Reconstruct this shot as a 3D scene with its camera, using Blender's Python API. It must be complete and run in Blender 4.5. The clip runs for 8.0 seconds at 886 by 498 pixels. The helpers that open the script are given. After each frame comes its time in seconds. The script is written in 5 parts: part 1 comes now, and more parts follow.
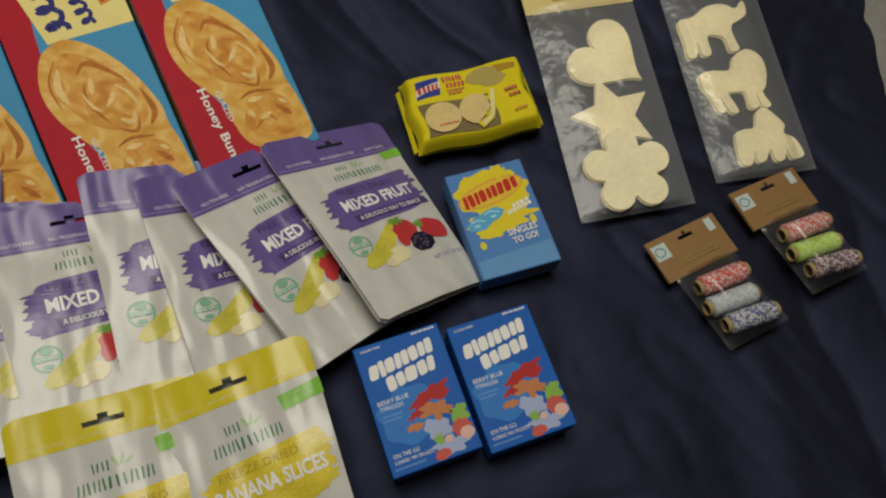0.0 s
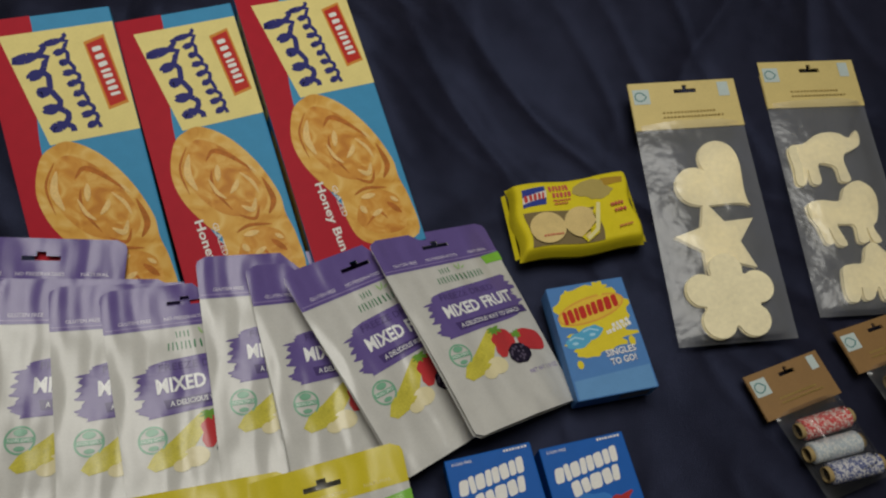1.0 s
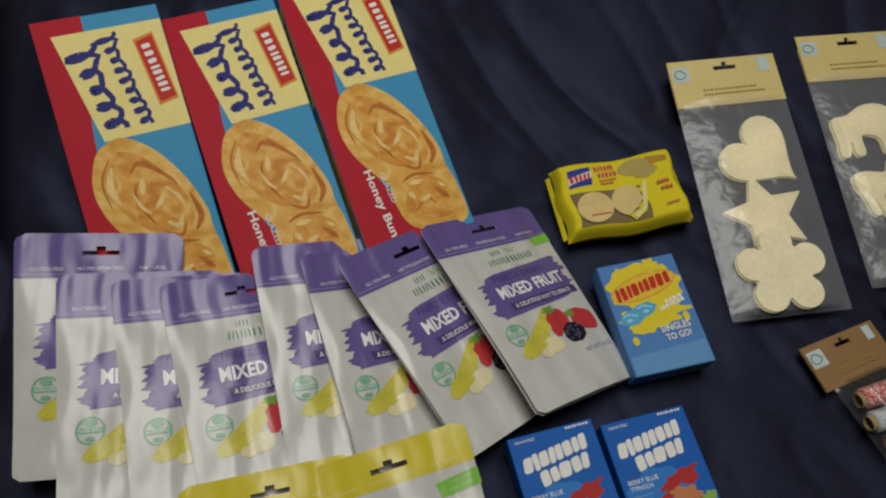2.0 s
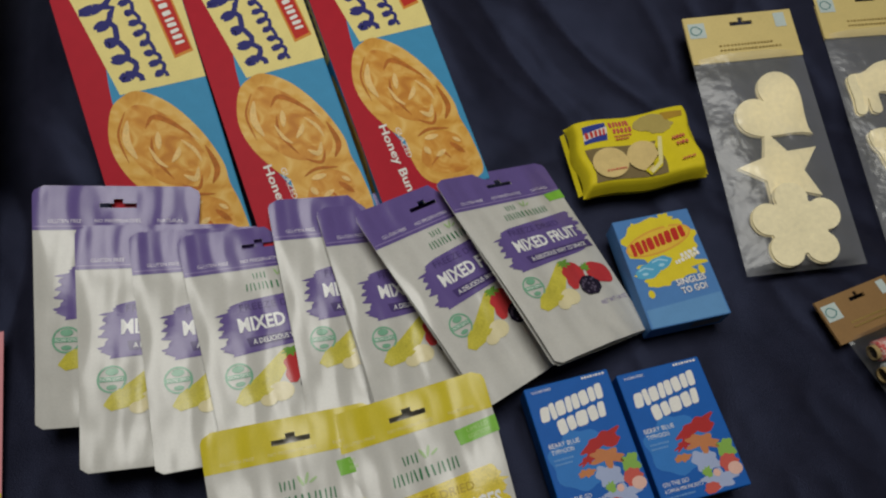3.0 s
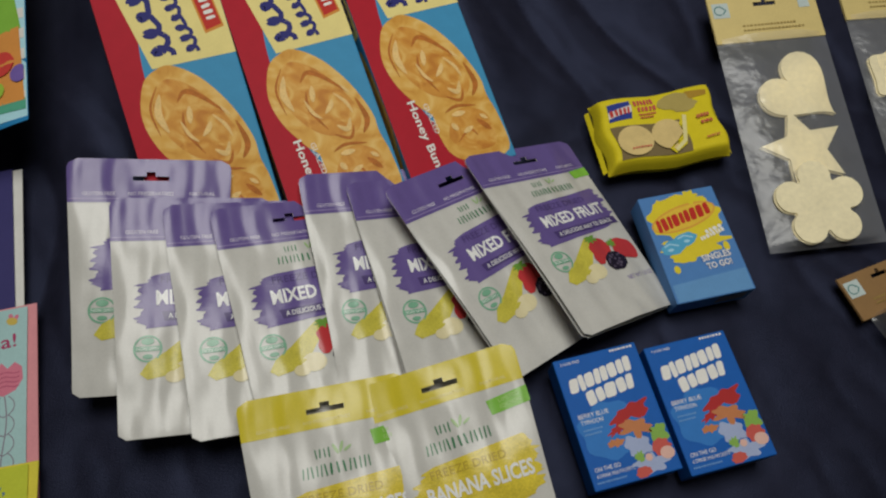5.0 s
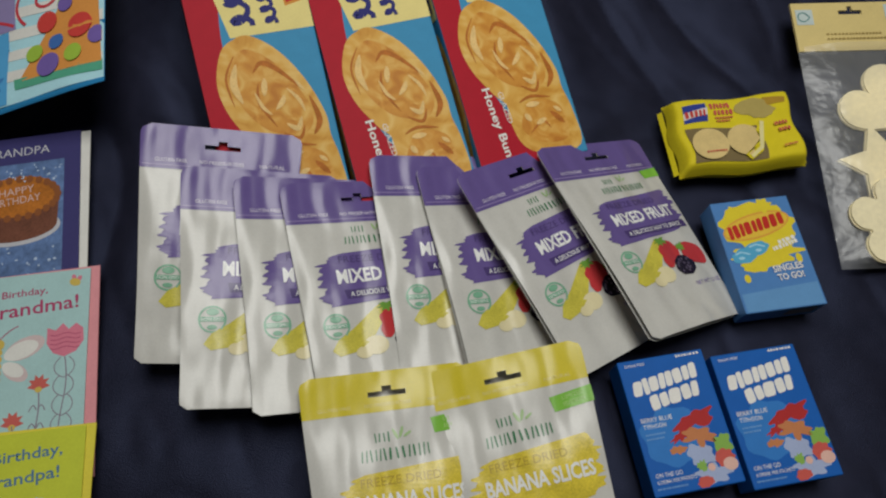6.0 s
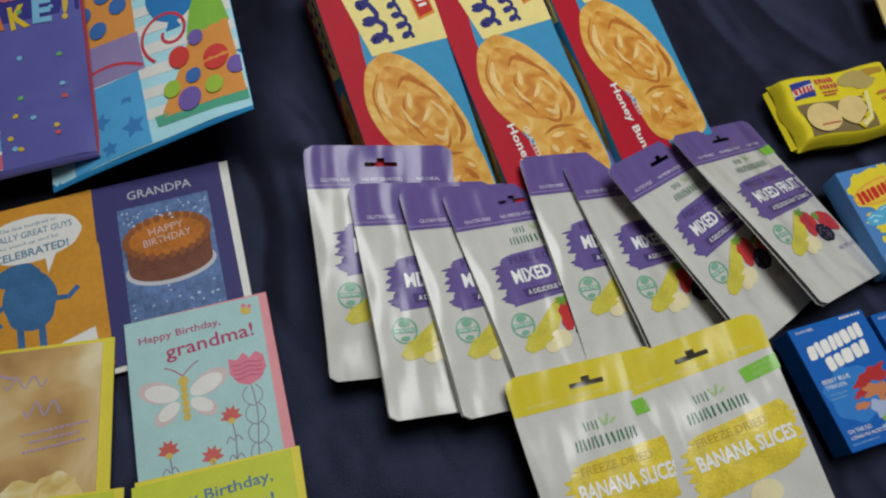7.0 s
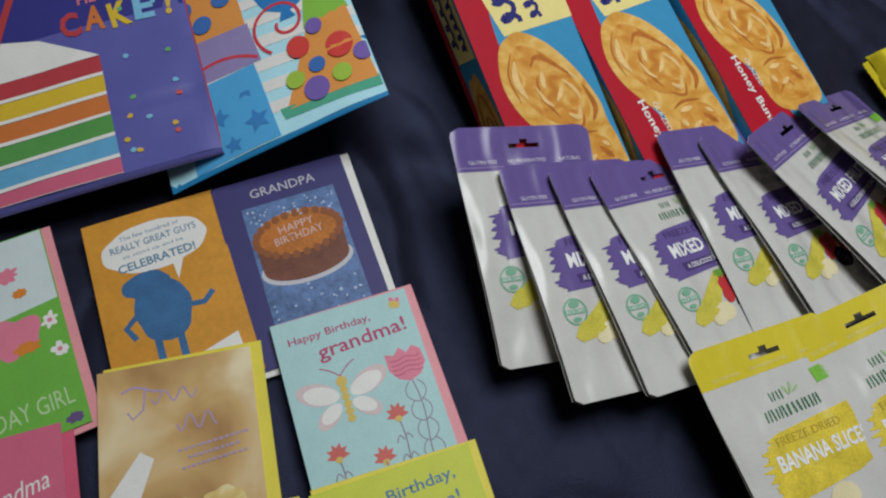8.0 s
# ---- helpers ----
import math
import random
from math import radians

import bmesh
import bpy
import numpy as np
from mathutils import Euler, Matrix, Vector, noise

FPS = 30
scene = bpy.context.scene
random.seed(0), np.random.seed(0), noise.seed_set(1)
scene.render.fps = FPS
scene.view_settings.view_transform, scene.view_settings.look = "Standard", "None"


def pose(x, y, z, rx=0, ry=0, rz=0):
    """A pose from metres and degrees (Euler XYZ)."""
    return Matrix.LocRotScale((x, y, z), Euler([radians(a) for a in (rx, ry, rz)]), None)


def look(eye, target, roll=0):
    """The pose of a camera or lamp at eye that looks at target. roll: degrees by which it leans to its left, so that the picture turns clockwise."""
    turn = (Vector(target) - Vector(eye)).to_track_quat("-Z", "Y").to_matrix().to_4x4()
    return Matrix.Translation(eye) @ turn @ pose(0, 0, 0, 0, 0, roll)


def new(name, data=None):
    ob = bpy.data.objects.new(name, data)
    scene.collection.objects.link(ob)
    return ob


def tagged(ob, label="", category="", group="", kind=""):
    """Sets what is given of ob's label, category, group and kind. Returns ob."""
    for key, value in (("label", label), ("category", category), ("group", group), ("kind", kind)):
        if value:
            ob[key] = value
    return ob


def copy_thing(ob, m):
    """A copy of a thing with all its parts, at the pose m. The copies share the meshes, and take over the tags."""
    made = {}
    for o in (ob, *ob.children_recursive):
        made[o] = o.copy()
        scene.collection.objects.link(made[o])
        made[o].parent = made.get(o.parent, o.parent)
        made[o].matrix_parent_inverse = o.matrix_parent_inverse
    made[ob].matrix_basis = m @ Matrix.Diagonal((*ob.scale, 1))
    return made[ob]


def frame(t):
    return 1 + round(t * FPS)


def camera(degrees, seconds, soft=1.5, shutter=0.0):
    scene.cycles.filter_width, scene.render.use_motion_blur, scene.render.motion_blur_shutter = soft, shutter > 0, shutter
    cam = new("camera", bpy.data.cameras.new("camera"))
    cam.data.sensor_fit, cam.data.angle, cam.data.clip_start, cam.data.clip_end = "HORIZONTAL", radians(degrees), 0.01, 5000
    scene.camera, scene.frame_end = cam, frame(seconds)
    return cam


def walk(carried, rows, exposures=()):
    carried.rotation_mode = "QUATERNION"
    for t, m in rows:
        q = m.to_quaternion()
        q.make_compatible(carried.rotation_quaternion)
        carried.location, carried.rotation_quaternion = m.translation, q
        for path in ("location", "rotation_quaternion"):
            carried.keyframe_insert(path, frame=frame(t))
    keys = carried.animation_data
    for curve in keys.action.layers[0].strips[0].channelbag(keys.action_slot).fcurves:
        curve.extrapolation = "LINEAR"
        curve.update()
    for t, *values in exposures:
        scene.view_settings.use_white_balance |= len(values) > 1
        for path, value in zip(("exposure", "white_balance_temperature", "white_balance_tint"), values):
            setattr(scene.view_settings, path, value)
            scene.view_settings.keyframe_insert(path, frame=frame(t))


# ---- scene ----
cam = camera(64.9, 8.0, soft=2.2)
EXPOSURES = [(0.0, -0.19, 6750, 7), (1.0, -0.30, 6350, 9), (3.0, -0.19, 6250, 9), (5.5, -0.11, 6200, 9), (6.5, 0.02, 6050, 9), (7.0, 0.15, 5900, 9), (8.0, 0.23, 5750, 10)]
PATH = [
    (0, (0.198, 0.194, 0.597), (0.419, 0.989, -1.225), 10.4),
    (0.5, (0.178, 0.233, 0.608), (0.352, 1.07, -1.2), 9.6),
    (1, (0.149, 0.249, 0.625), (0.237, 1.159, -1.153), 7.0),
    (1.2, (0.136, 0.252, 0.629), (0.19, 1.173, -1.146), 4.3),
    (2.5, (0.109, 0.216, 0.611), (0.162, 1.118, -1.173), 3.0),
    (3, (0.1, 0.21, 0.609), (0.148, 1.073, -1.195), 2.9),
    (3.5, (0.084, 0.197, 0.612), (0.124, 1.056, -1.194), 2.7),
    (4, (0.077, 0.19, 0.61), (0.133, 1.013, -1.212), 3.4),
    (5.5, (0.063, 0.195, 0.606), (0.108, 1.041, -1.206), 4.1),
    (6, (0.026, 0.194, 0.598), (0.037, 1.01, -1.228), 5.1),
    (6.5, (-0.045, 0.189, 0.604), (-0.064, 1.006, -1.222), 3.4),
    (7, (-0.154, 0.178, 0.602), (-0.035, 1.019, -1.209), 5.8),
    (7.5, (-0.256, 0.172, 0.588), (-0.041, 1.032, -1.205), 5.9),
    (8, (-0.318, 0.176, 0.563), (-0.085, 1.047, -1.222), 8.6),
]
walk(cam, [(t, look(eye, target, roll)) for t, eye, target, roll in PATH], EXPOSURES)

# ---- light: a dim room with one ceiling lamp ----
world = bpy.data.worlds.new("world")
scene.world = world
world.use_nodes = True
world.node_tree.nodes["Background"].inputs["Color"].default_value = (0.9, 0.95, 1.0, 1)
world.node_tree.nodes["Background"].inputs["Strength"].default_value = 0.16
LAMP = (0.13, 0.68, 1.62)
lamp_data = bpy.data.lights.new("ceiling_lamp_light", "AREA")
lamp_data.shape, lamp_data.size, lamp_data.energy, lamp_data.color = "DISK", 0.9, 20.0, (1.0, 0.96, 0.87)
lamp_light = new("ceiling_lamp_light", lamp_data)
lamp_light.matrix_world = look(LAMP, (LAMP[0], LAMP[1], 0))


# ---- materials ----
def mat(name, rgb, rough=0.5, metal=0.0, var=0.06, scale=40.0, bump=0.0, bump_scale=300.0, coat=0.0, sheen=0.0, spec=0.5, stretch=1.0):
    m = bpy.data.materials.new(name)
    m.use_nodes = True
    nt = m.node_tree
    b = nt.nodes["Principled BSDF"]
    b.inputs["Roughness"].default_value = rough
    b.inputs["Metallic"].default_value = metal
    b.inputs["Coat Weight"].default_value = coat
    b.inputs["Coat Roughness"].default_value = 0.15
    b.inputs["Sheen Weight"].default_value = sheen
    b.inputs["Specular IOR Level"].default_value = spec
    tc = nt.nodes.new("ShaderNodeTexCoord")
    n1 = nt.nodes.new("ShaderNodeTexNoise")
    n1.inputs["Scale"].default_value = scale
    n1.inputs["Detail"].default_value = 6
    n2 = nt.nodes.new("ShaderNodeTexNoise")
    n2.inputs["Scale"].default_value = scale * 9
    n2.inputs["Detail"].default_value = 3
    nt.links.new(tc.outputs["Object"], n1.inputs["Vector"])
    nt.links.new(tc.outputs["Object"], n2.inputs["Vector"])
    add = nt.nodes.new("ShaderNodeMath")
    add.operation = "ADD"
    nt.links.new(n1.outputs["Fac"], add.inputs[0])
    nt.links.new(n2.outputs["Fac"], add.inputs[1])
    rng = nt.nodes.new("ShaderNodeMapRange")
    rng.inputs["From Min"].default_value, rng.inputs["From Max"].default_value = 0.6, 1.4
    rng.inputs["To Min"].default_value, rng.inputs["To Max"].default_value = 1 - var, 1 + var
    nt.links.new(add.outputs[0], rng.inputs["Value"])
    mul = nt.nodes.new("ShaderNodeVectorMath")
    mul.operation = "SCALE"
    mul.inputs[0].default_value = rgb
    nt.links.new(rng.outputs[0], mul.inputs["Scale"])
    nt.links.new(mul.outputs[0], b.inputs["Base Color"])
    if bump:
        n3 = nt.nodes.new("ShaderNodeTexNoise")
        n3.inputs["Scale"].default_value = bump_scale
        n3.inputs["Detail"].default_value = 4 if bump_scale > 40 else 0.6
        along = nt.nodes.new("ShaderNodeVectorMath")
        along.operation = "MULTIPLY"
        along.inputs[1].default_value = (1, stretch, 1)
        nt.links.new(tc.outputs["Object"], along.inputs[0])
        nt.links.new(along.outputs[0], n3.inputs["Vector"])
        bp = nt.nodes.new("ShaderNodeBump")
        bp.inputs["Strength"].default_value = bump
        bp.inputs["Distance"].default_value = 0.002 if bump_scale > 40 else 0.009
        nt.links.new(n3.outputs["Fac"], bp.inputs["Height"])
        nt.links.new(bp.outputs["Normal"], b.inputs["Normal"])
    return m


def ink_set(finish, **kw):
    """Printing inks that share one finish."""
    cache = {}

    def get(key, rgb, **more):
        if key not in cache:
            cache[key] = mat(finish + "_" + key, rgb, **{**kw, **more})
        return cache[key]
    return get


def photo_ink(name, dark, mid, light, scale, swirl=1.5):
    """A printed photograph: soft patches of three tones with fine grain."""
    m = mat(name, mid, rough=0.5, bump=0.05, bump_scale=400, spec=0.15)
    nt = m.node_tree
    tc = nt.nodes.new("ShaderNodeTexCoord")
    no = nt.nodes.new("ShaderNodeTexNoise")
    no.inputs["Scale"].default_value = scale
    no.inputs["Detail"].default_value = 3.5
    no.inputs["Roughness"].default_value = 0.45
    no.inputs["Distortion"].default_value = swirl
    rp = nt.nodes.new("ShaderNodeValToRGB")
    rp.color_ramp.elements[0].color, rp.color_ramp.elements[0].position = (*dark, 1), 0.30
    rp.color_ramp.elements[1].color, rp.color_ramp.elements[1].position = (*light, 1), 0.74
    rp.color_ramp.elements.new(0.50).color = (*mid, 1)
    nt.links.new(tc.outputs["Object"], no.inputs["Vector"])
    nt.links.new(no.outputs["Fac"], rp.inputs["Fac"])
    nt.links.new(rp.outputs["Color"], nt.nodes["Principled BSDF"].inputs["Base Color"])
    return m


foil_ink = ink_set("foil_ink", rough=0.26, var=0.06, scale=60, bump=0.85, bump_scale=39, spec=0.4, stretch=0.4)
card_ink = ink_set("card_ink", rough=0.55, var=0.07, scale=80, bump=0.05, bump_scale=400, spec=0.12)
paper_ink = ink_set("paper_ink", rough=0.5, var=0.07, scale=50, bump=0.08, bump_scale=60, spec=0.25)

CLOTH = mat("navy_cloth", (0.0128, 0.0128, 0.0235), rough=0.5, var=0.35, scale=6, bump=0.3, bump_scale=900, sheen=0.04, spec=0.3)

CLOTH.node_tree.nodes["Principled BSDF"].inputs["Specular Tint"].default_value = (0.45, 0.55, 1.0, 1)
CLOTH.node_tree.nodes["Principled BSDF"].inputs["Sheen Tint"].default_value = (0.5, 0.6, 1.0, 1)


def plastic_film(name, rough=0.27, cloud=0.10):
    m = bpy.data.materials.new(name)
    m.use_nodes = True
    nt = m.node_tree
    out = nt.nodes["Material Output"]
    clear = nt.nodes.new("ShaderNodeBsdfTransparent")
    clear.inputs["Color"].default_value = (0.97, 0.97, 0.97, 1)
    gloss = nt.nodes.new("ShaderNodeBsdfGlossy")
    gloss.inputs["Roughness"].default_value = rough
    haze = nt.nodes.new("ShaderNodeBsdfDiffuse")
    haze.inputs["Color"].default_value = (0.72, 0.74, 0.78, 1)
    fr = nt.nodes.new("ShaderNodeFresnel")
    fr.inputs["IOR"].default_value = 1.5
    tc = nt.nodes.new("ShaderNodeTexCoord")
    no = nt.nodes.new("ShaderNodeTexNoise")
    no.inputs["Scale"].default_value = 26
    no.inputs["Detail"].default_value = 3
    bp = nt.nodes.new("ShaderNodeBump")
    bp.inputs["Strength"].default_value = 0.6
    bp.inputs["Distance"].default_value = 0.007
    nt.links.new(tc.outputs["Object"], no.inputs["Vector"])
    nt.links.new(no.outputs["Fac"], bp.inputs["Height"])
    nt.links.new(bp.outputs["Normal"], gloss.inputs["Normal"])
    body = nt.nodes.new("ShaderNodeMixShader")
    body.inputs["Fac"].default_value = cloud
    nt.links.new(clear.outputs[0], body.inputs[1])
    nt.links.new(haze.outputs[0], body.inputs[2])
    mx = nt.nodes.new("ShaderNodeMixShader")
    nt.links.new(fr.outputs[0], mx.inputs["Fac"])
    nt.links.new(body.outputs[0], mx.inputs[1])
    nt.links.new(gloss.outputs[0], mx.inputs[2])
    nt.links.new(mx.outputs[0], out.inputs["Surface"])
    return m


FILM = plastic_film("clear_film")
THIN_FILM = plastic_film("thin_clear_film", 0.22, 0.03)
WALL = mat("wall_paint", (0.55, 0.52, 0.47), rough=0.8, scale=3, bump=0.1)
CEIL = mat("ceiling_paint", (0.7, 0.68, 0.64), rough=0.85, scale=3)
FLOOR = mat("floor_carpet", (0.22, 0.18, 0.14), rough=0.9, var=0.2, scale=30, bump=0.4)
GLOW = bpy.data.materials.new("lamp_glow")
GLOW.use_nodes = True
GLOW.node_tree.nodes["Principled BSDF"].inputs["Emission Color"].default_value = (1, 0.93, 0.82, 1)
GLOW.node_tree.nodes["Principled BSDF"].inputs["Emission Strength"].default_value = 6


# ---- building helpers ----
def mesh_of(name, bm):
    me = bpy.data.meshes.new(name)
    bm.to_mesh(me)
    bm.free()
    return me


def smooth(me, on=True):
    me.polygons.foreach_set("use_smooth", [on] * len(me.polygons))
    return me


def part(name, bm, material, parent, label="", soft=False):
    me = mesh_of(name, bm)
    if soft:
        smooth(me)
    me.materials.append(material)
    ob = new(name, me)
    ob.parent = parent
    if label:
        tagged(ob, label)
    return ob


def thing(name, m, label, category, group="", kind=""):
    ob = new(name)
    ob.empty_display_size = 0.02
    ob.matrix_world = m
    return tagged(ob, label, category, group, kind)


def setting(name, bm, material, label, category, soft=False):
    me = mesh_of(name, bm)
    if soft:
        smooth(me)
    me.materials.append(material)
    return tagged(new(name, me), label, category, kind="structure")


def box_bm(x0, y0, z0, x1, y1, z1, bevel=0.0, segs=2):
    bm = bmesh.new()
    bmesh.ops.create_cube(bm, size=1)
    for v in bm.verts:
        v.co = Vector((x0 + (v.co.x + 0.5) * (x1 - x0), y0 + (v.co.y + 0.5) * (y1 - y0), z0 + (v.co.z + 0.5) * (z1 - z0)))
    if bevel:
        bmesh.ops.bevel(bm, geom=bm.edges[:], offset=bevel, segments=segs, affect="EDGES", profile=0.5)
    return bm


def grid_bm(fn, nu, nv):
    """A sheet from fn(s, t), with s and t from 0 to 1."""
    bm = bmesh.new()
    vs = [[bm.verts.new(fn(i / nu, j / nv)) for i in range(nu + 1)] for j in range(nv + 1)]
    for j in range(nv):
        for i in range(nu):
            bm.faces.new((vs[j][i], vs[j + 1][i], vs[j + 1][i + 1], vs[j][i + 1]))
    return bm


# Flat shapes: lists of (points, faces) in face coordinates, u to the right and v down.
def star_fan(pts, rings=2):
    n = len(pts)
    cx, cy = sum(p[0] for p in pts) / n, sum(p[1] for p in pts) / n
    vs, fs = [(cx, cy)], []
    for k in range(1, rings + 1):
        vs += [(cx + (x - cx) * k / rings, cy + (y - cy) * k / rings) for x, y in pts]
    for i in range(n):
        j = (i + 1) % n
        fs.append((0, 1 + i, 1 + j))
        for k in range(1, rings):
            a, b = 1 + (k - 1) * n, 1 + k * n
            fs.append((a + i, b + i, b + j, a + j))
    return vs, fs


def rect(x0, y0, x1, y1, nx=4, ny=3):
    vs = [(x0 + (x1 - x0) * i / nx, y0 + (y1 - y0) * j / ny) for j in range(ny + 1) for i in range(nx + 1)]
    return vs, [(j * (nx + 1) + i, (j + 1) * (nx + 1) + i, (j + 1) * (nx + 1) + i + 1, j * (nx + 1) + i + 1) for j in range(ny) for i in range(nx)]


def quad(a, b, c, d, nx=4, ny=4):
    """A four-sided patch: a b along the top, d c along the bottom."""
    vs, fs = rect(0, 0, 1, 1, nx, ny)
    mix = lambda p, q, s: (p[0] + (q[0] - p[0]) * s, p[1] + (q[1] - p[1]) * s)
    return [mix(mix(a, b, s), mix(d, c, s), t) for s, t in vs], fs


def ell(cx, cy, rx, ry, n=20, rot=0.0, rings=2):
    c, s = math.cos(radians(rot)), math.sin(radians(rot))
    return star_fan([(cx + rx * math.cos(a) * c - ry * math.sin(a) * s, cy + rx * math.cos(a) * s + ry * math.sin(a) * c)
                     for a in (2 * math.pi * i / n for i in range(n))], rings)


def rough_blob(cx, cy, rx, ry, seed, amp=0.12, n=36, rot=0.0):
    r = random.Random(seed)
    ks = [(r.uniform(0, 6.28), r.randint(2, 9), r.uniform(0.3, 1)) for _ in range(5)]
    c, s = math.cos(radians(rot)), math.sin(radians(rot))
    pts = []
    for i in range(n):
        a = 2 * math.pi * i / n
        f = 1 + amp * sum(w * math.sin(k * a + p) for p, k, w in ks) / 2
        x, y = rx * f * math.cos(a), ry * f * math.sin(a)
        pts.append((cx + x * c - y * s, cy + x * s + y * c))
    return star_fan(pts, 3)


def brush(x0, y0, x1, y1, seed, amp=0.045, rows=40):
    """A band of broad brush strokes with ragged ends, in one piece."""
    r = random.Random(seed)
    nx, vs = 14, []
    a = b = 0.0
    for k in range(rows + 1):
        f = abs(2 * k / rows - 1) ** 4
        if k % 2 == 0:
            a, b = r.uniform(-1, 1), r.uniform(-1, 1)
        e = (x1 - x0) * amp
        left = x0 + e * (a + r.uniform(-0.4, 0.4)) + f * 0.2 * (x1 - x0) * (1 if k < rows / 2 else 0.3)
        right = x1 + e * (b + r.uniform(-0.4, 0.4)) - f * 0.2 * (x1 - x0) * (0.3 if k < rows / 2 else 1)
        for i in range(nx + 1):
            s = i / nx
            vs.append((left + (right - left) * s, y0 + (y1 - y0) * k / rows - (0.05 * (s - 0.5)) * (y1 - y0) * 2))
    return [(vs, [(j * (nx + 1) + i, (j + 1) * (nx + 1) + i, (j + 1) * (nx + 1) + i + 1, j * (nx + 1) + i + 1) for j in range(rows) for i in range(nx)])]


def ring(cx, cy, r0, r1, n=24, a0=0.0, a1=360.0):
    vs, fs = [], []
    for i in range(n + 1):
        a = radians(a0 + (a1 - a0) * i / n)
        vs += [(cx + r0 * math.cos(a), cy + r0 * math.sin(a)), (cx + r1 * math.cos(a), cy + r1 * math.sin(a))]
    return vs, [(2 * i, 2 * i + 1, 2 * i + 3, 2 * i + 2) for i in range(n)]


def stroke(pts, wide, taper=False):
    """A line through points, of even width or drawn out to thin ends."""
    vs, fs, full = [], [], wide
    for i, (x, y) in enumerate(pts):
        a, b = pts[max(i - 1, 0)], pts[min(i + 1, len(pts) - 1)]
        dx, dy = b[0] - a[0], b[1] - a[1]
        ln = math.hypot(dx, dy) or 1
        wide = full * (0.15 + 0.85 * math.sin(math.pi * i / (len(pts) - 1))) if taper else full
        ox, oy = -dy / ln * wide / 2, dx / ln * wide / 2
        vs += [(x + ox, y + oy), (x - ox, y - oy)]
    return vs, [(2 * i, 2 * i + 1, 2 * i + 3, 2 * i + 2) for i in range(len(pts) - 1)]


def turned(shapes, cx, cy, deg):
    c, s = math.cos(radians(deg)), math.sin(radians(deg))
    return [([(cx + (x - cx) * c - (y - cy) * s, cy + (x - cx) * s + (y - cy) * c) for x, y in vs], fs) for vs, fs in shapes]


def words(text, cx, cy, high, wide=None, rot=0.0, bold=0.0, lean=0.0):
    """Lettering in the built-in font, centred on (cx, cy); rot turns it clockwise on the face."""
    cu = bpy.data.curves.new("lettering", "FONT")
    cu.body, cu.size, cu.offset, cu.shear, cu.resolution_u = text, 1.0, bold, lean, 2
    ob = bpy.data.objects.new("lettering", cu)
    me = bpy.data.meshes.new_from_object(ob)
    pts = [(v.co.x, v.co.y) for v in me.vertices]
    fs = [tuple(p.vertices) for p in me.polygons]
    bpy.data.objects.remove(ob)
    bpy.data.curves.remove(cu)
    bpy.data.meshes.remove(me)
    xs, ys = [p[0] for p in pts], [p[1] for p in pts]
    k = high / (max(ys) - min(ys))
    kx = wide / (max(xs) - min(xs)) if wide else k
    mx, my = (max(xs) + min(xs)) / 2, (max(ys) + min(ys)) / 2
    vs = [(cx + (x - mx) * kx, cy - (y - my) * k) for x, y in pts]
    return turned([(vs, fs)], cx, cy, rot)


def bars(cx, cy, wide, high, n, seed, rot=0.0, gap=0.3, lean=0.0):
    """A row of plain bars in place of a word."""
    r = random.Random(seed)
    ws = [r.uniform(0.7, 1.3) for _ in range(n)]
    k = wide / sum(ws)
    x, out = cx - wide / 2, []
    for w in ws:
        a, b, h = x, x + w * k * (1 - gap), high * r.uniform(0.85, 1.0)
        s = lean * h
        tip, mx, hw = r.uniform(-0.12, 0.12), (a + b) / 2, (b - a) / 2
        pts = []
        for q in range(16):
            c0, s0 = math.cos(q * math.pi / 8 + 0.2), math.sin(q * math.pi / 8 + 0.2)
            px, py = hw * math.copysign(abs(c0) ** 0.45, c0), h / 2 * math.copysign(abs(s0) ** 0.45, s0)
            pts.append((mx + px - 2 * s * py / h - tip * py, cy + py + tip * px))
        out.append(star_fan(pts, 1))
        x += w * k
    return turned(out, cx, cy, rot)


def scribble(cx, cy, wide, high, loops, thick, rot=0.0):
    """A plain looping line in place of a written brand name."""
    pts = []
    n = loops * 14
    for i in range(n + 1):
        a = 2 * math.pi * loops * i / n
        big = 1.7 if i < n / loops else 1.0
        pts.append((cx - wide / 2 + wide * i / n + 0.36 * wide / loops * math.sin(a), cy - high * 0.5 * big * math.cos(a) * (0.8 + 0.2 * math.sin(2.3 * a))))
    return turned([stroke(pts[k : k + 6], thick) for k in range(0, n, 5)], cx, cy, rot)


def flat(u, v, lift):
    return Vector((u, -v, lift))


def ink(name, shapes, material, parent, surface=flat, lift=0.0003, label="", clip=None, apart=False):
    """Printed shapes, laid on a surface one over another; apart: each shape a part of its own."""
    bm = bmesh.new()
    for k, (vs, fs) in enumerate(shapes):
        up = (lift + 0.00004 * k) * (0.4 if surface is flat else 1.0)
        pts = [bm.verts.new(surface(u if not clip else min(max(u, clip[0]), clip[2]), v if not clip else min(max(v, clip[1]), clip[3]), up)) for u, v in vs]
        for f in fs:
            try:
                bm.faces.new([pts[i] for i in f])
            except ValueError:
                pass
        if apart:
            part(name, bm, material, parent, label, soft=True)
            bm = bmesh.new()
    if apart:
        bm.free()
        return None
    return part(name, bm, material, parent, label, soft=True)


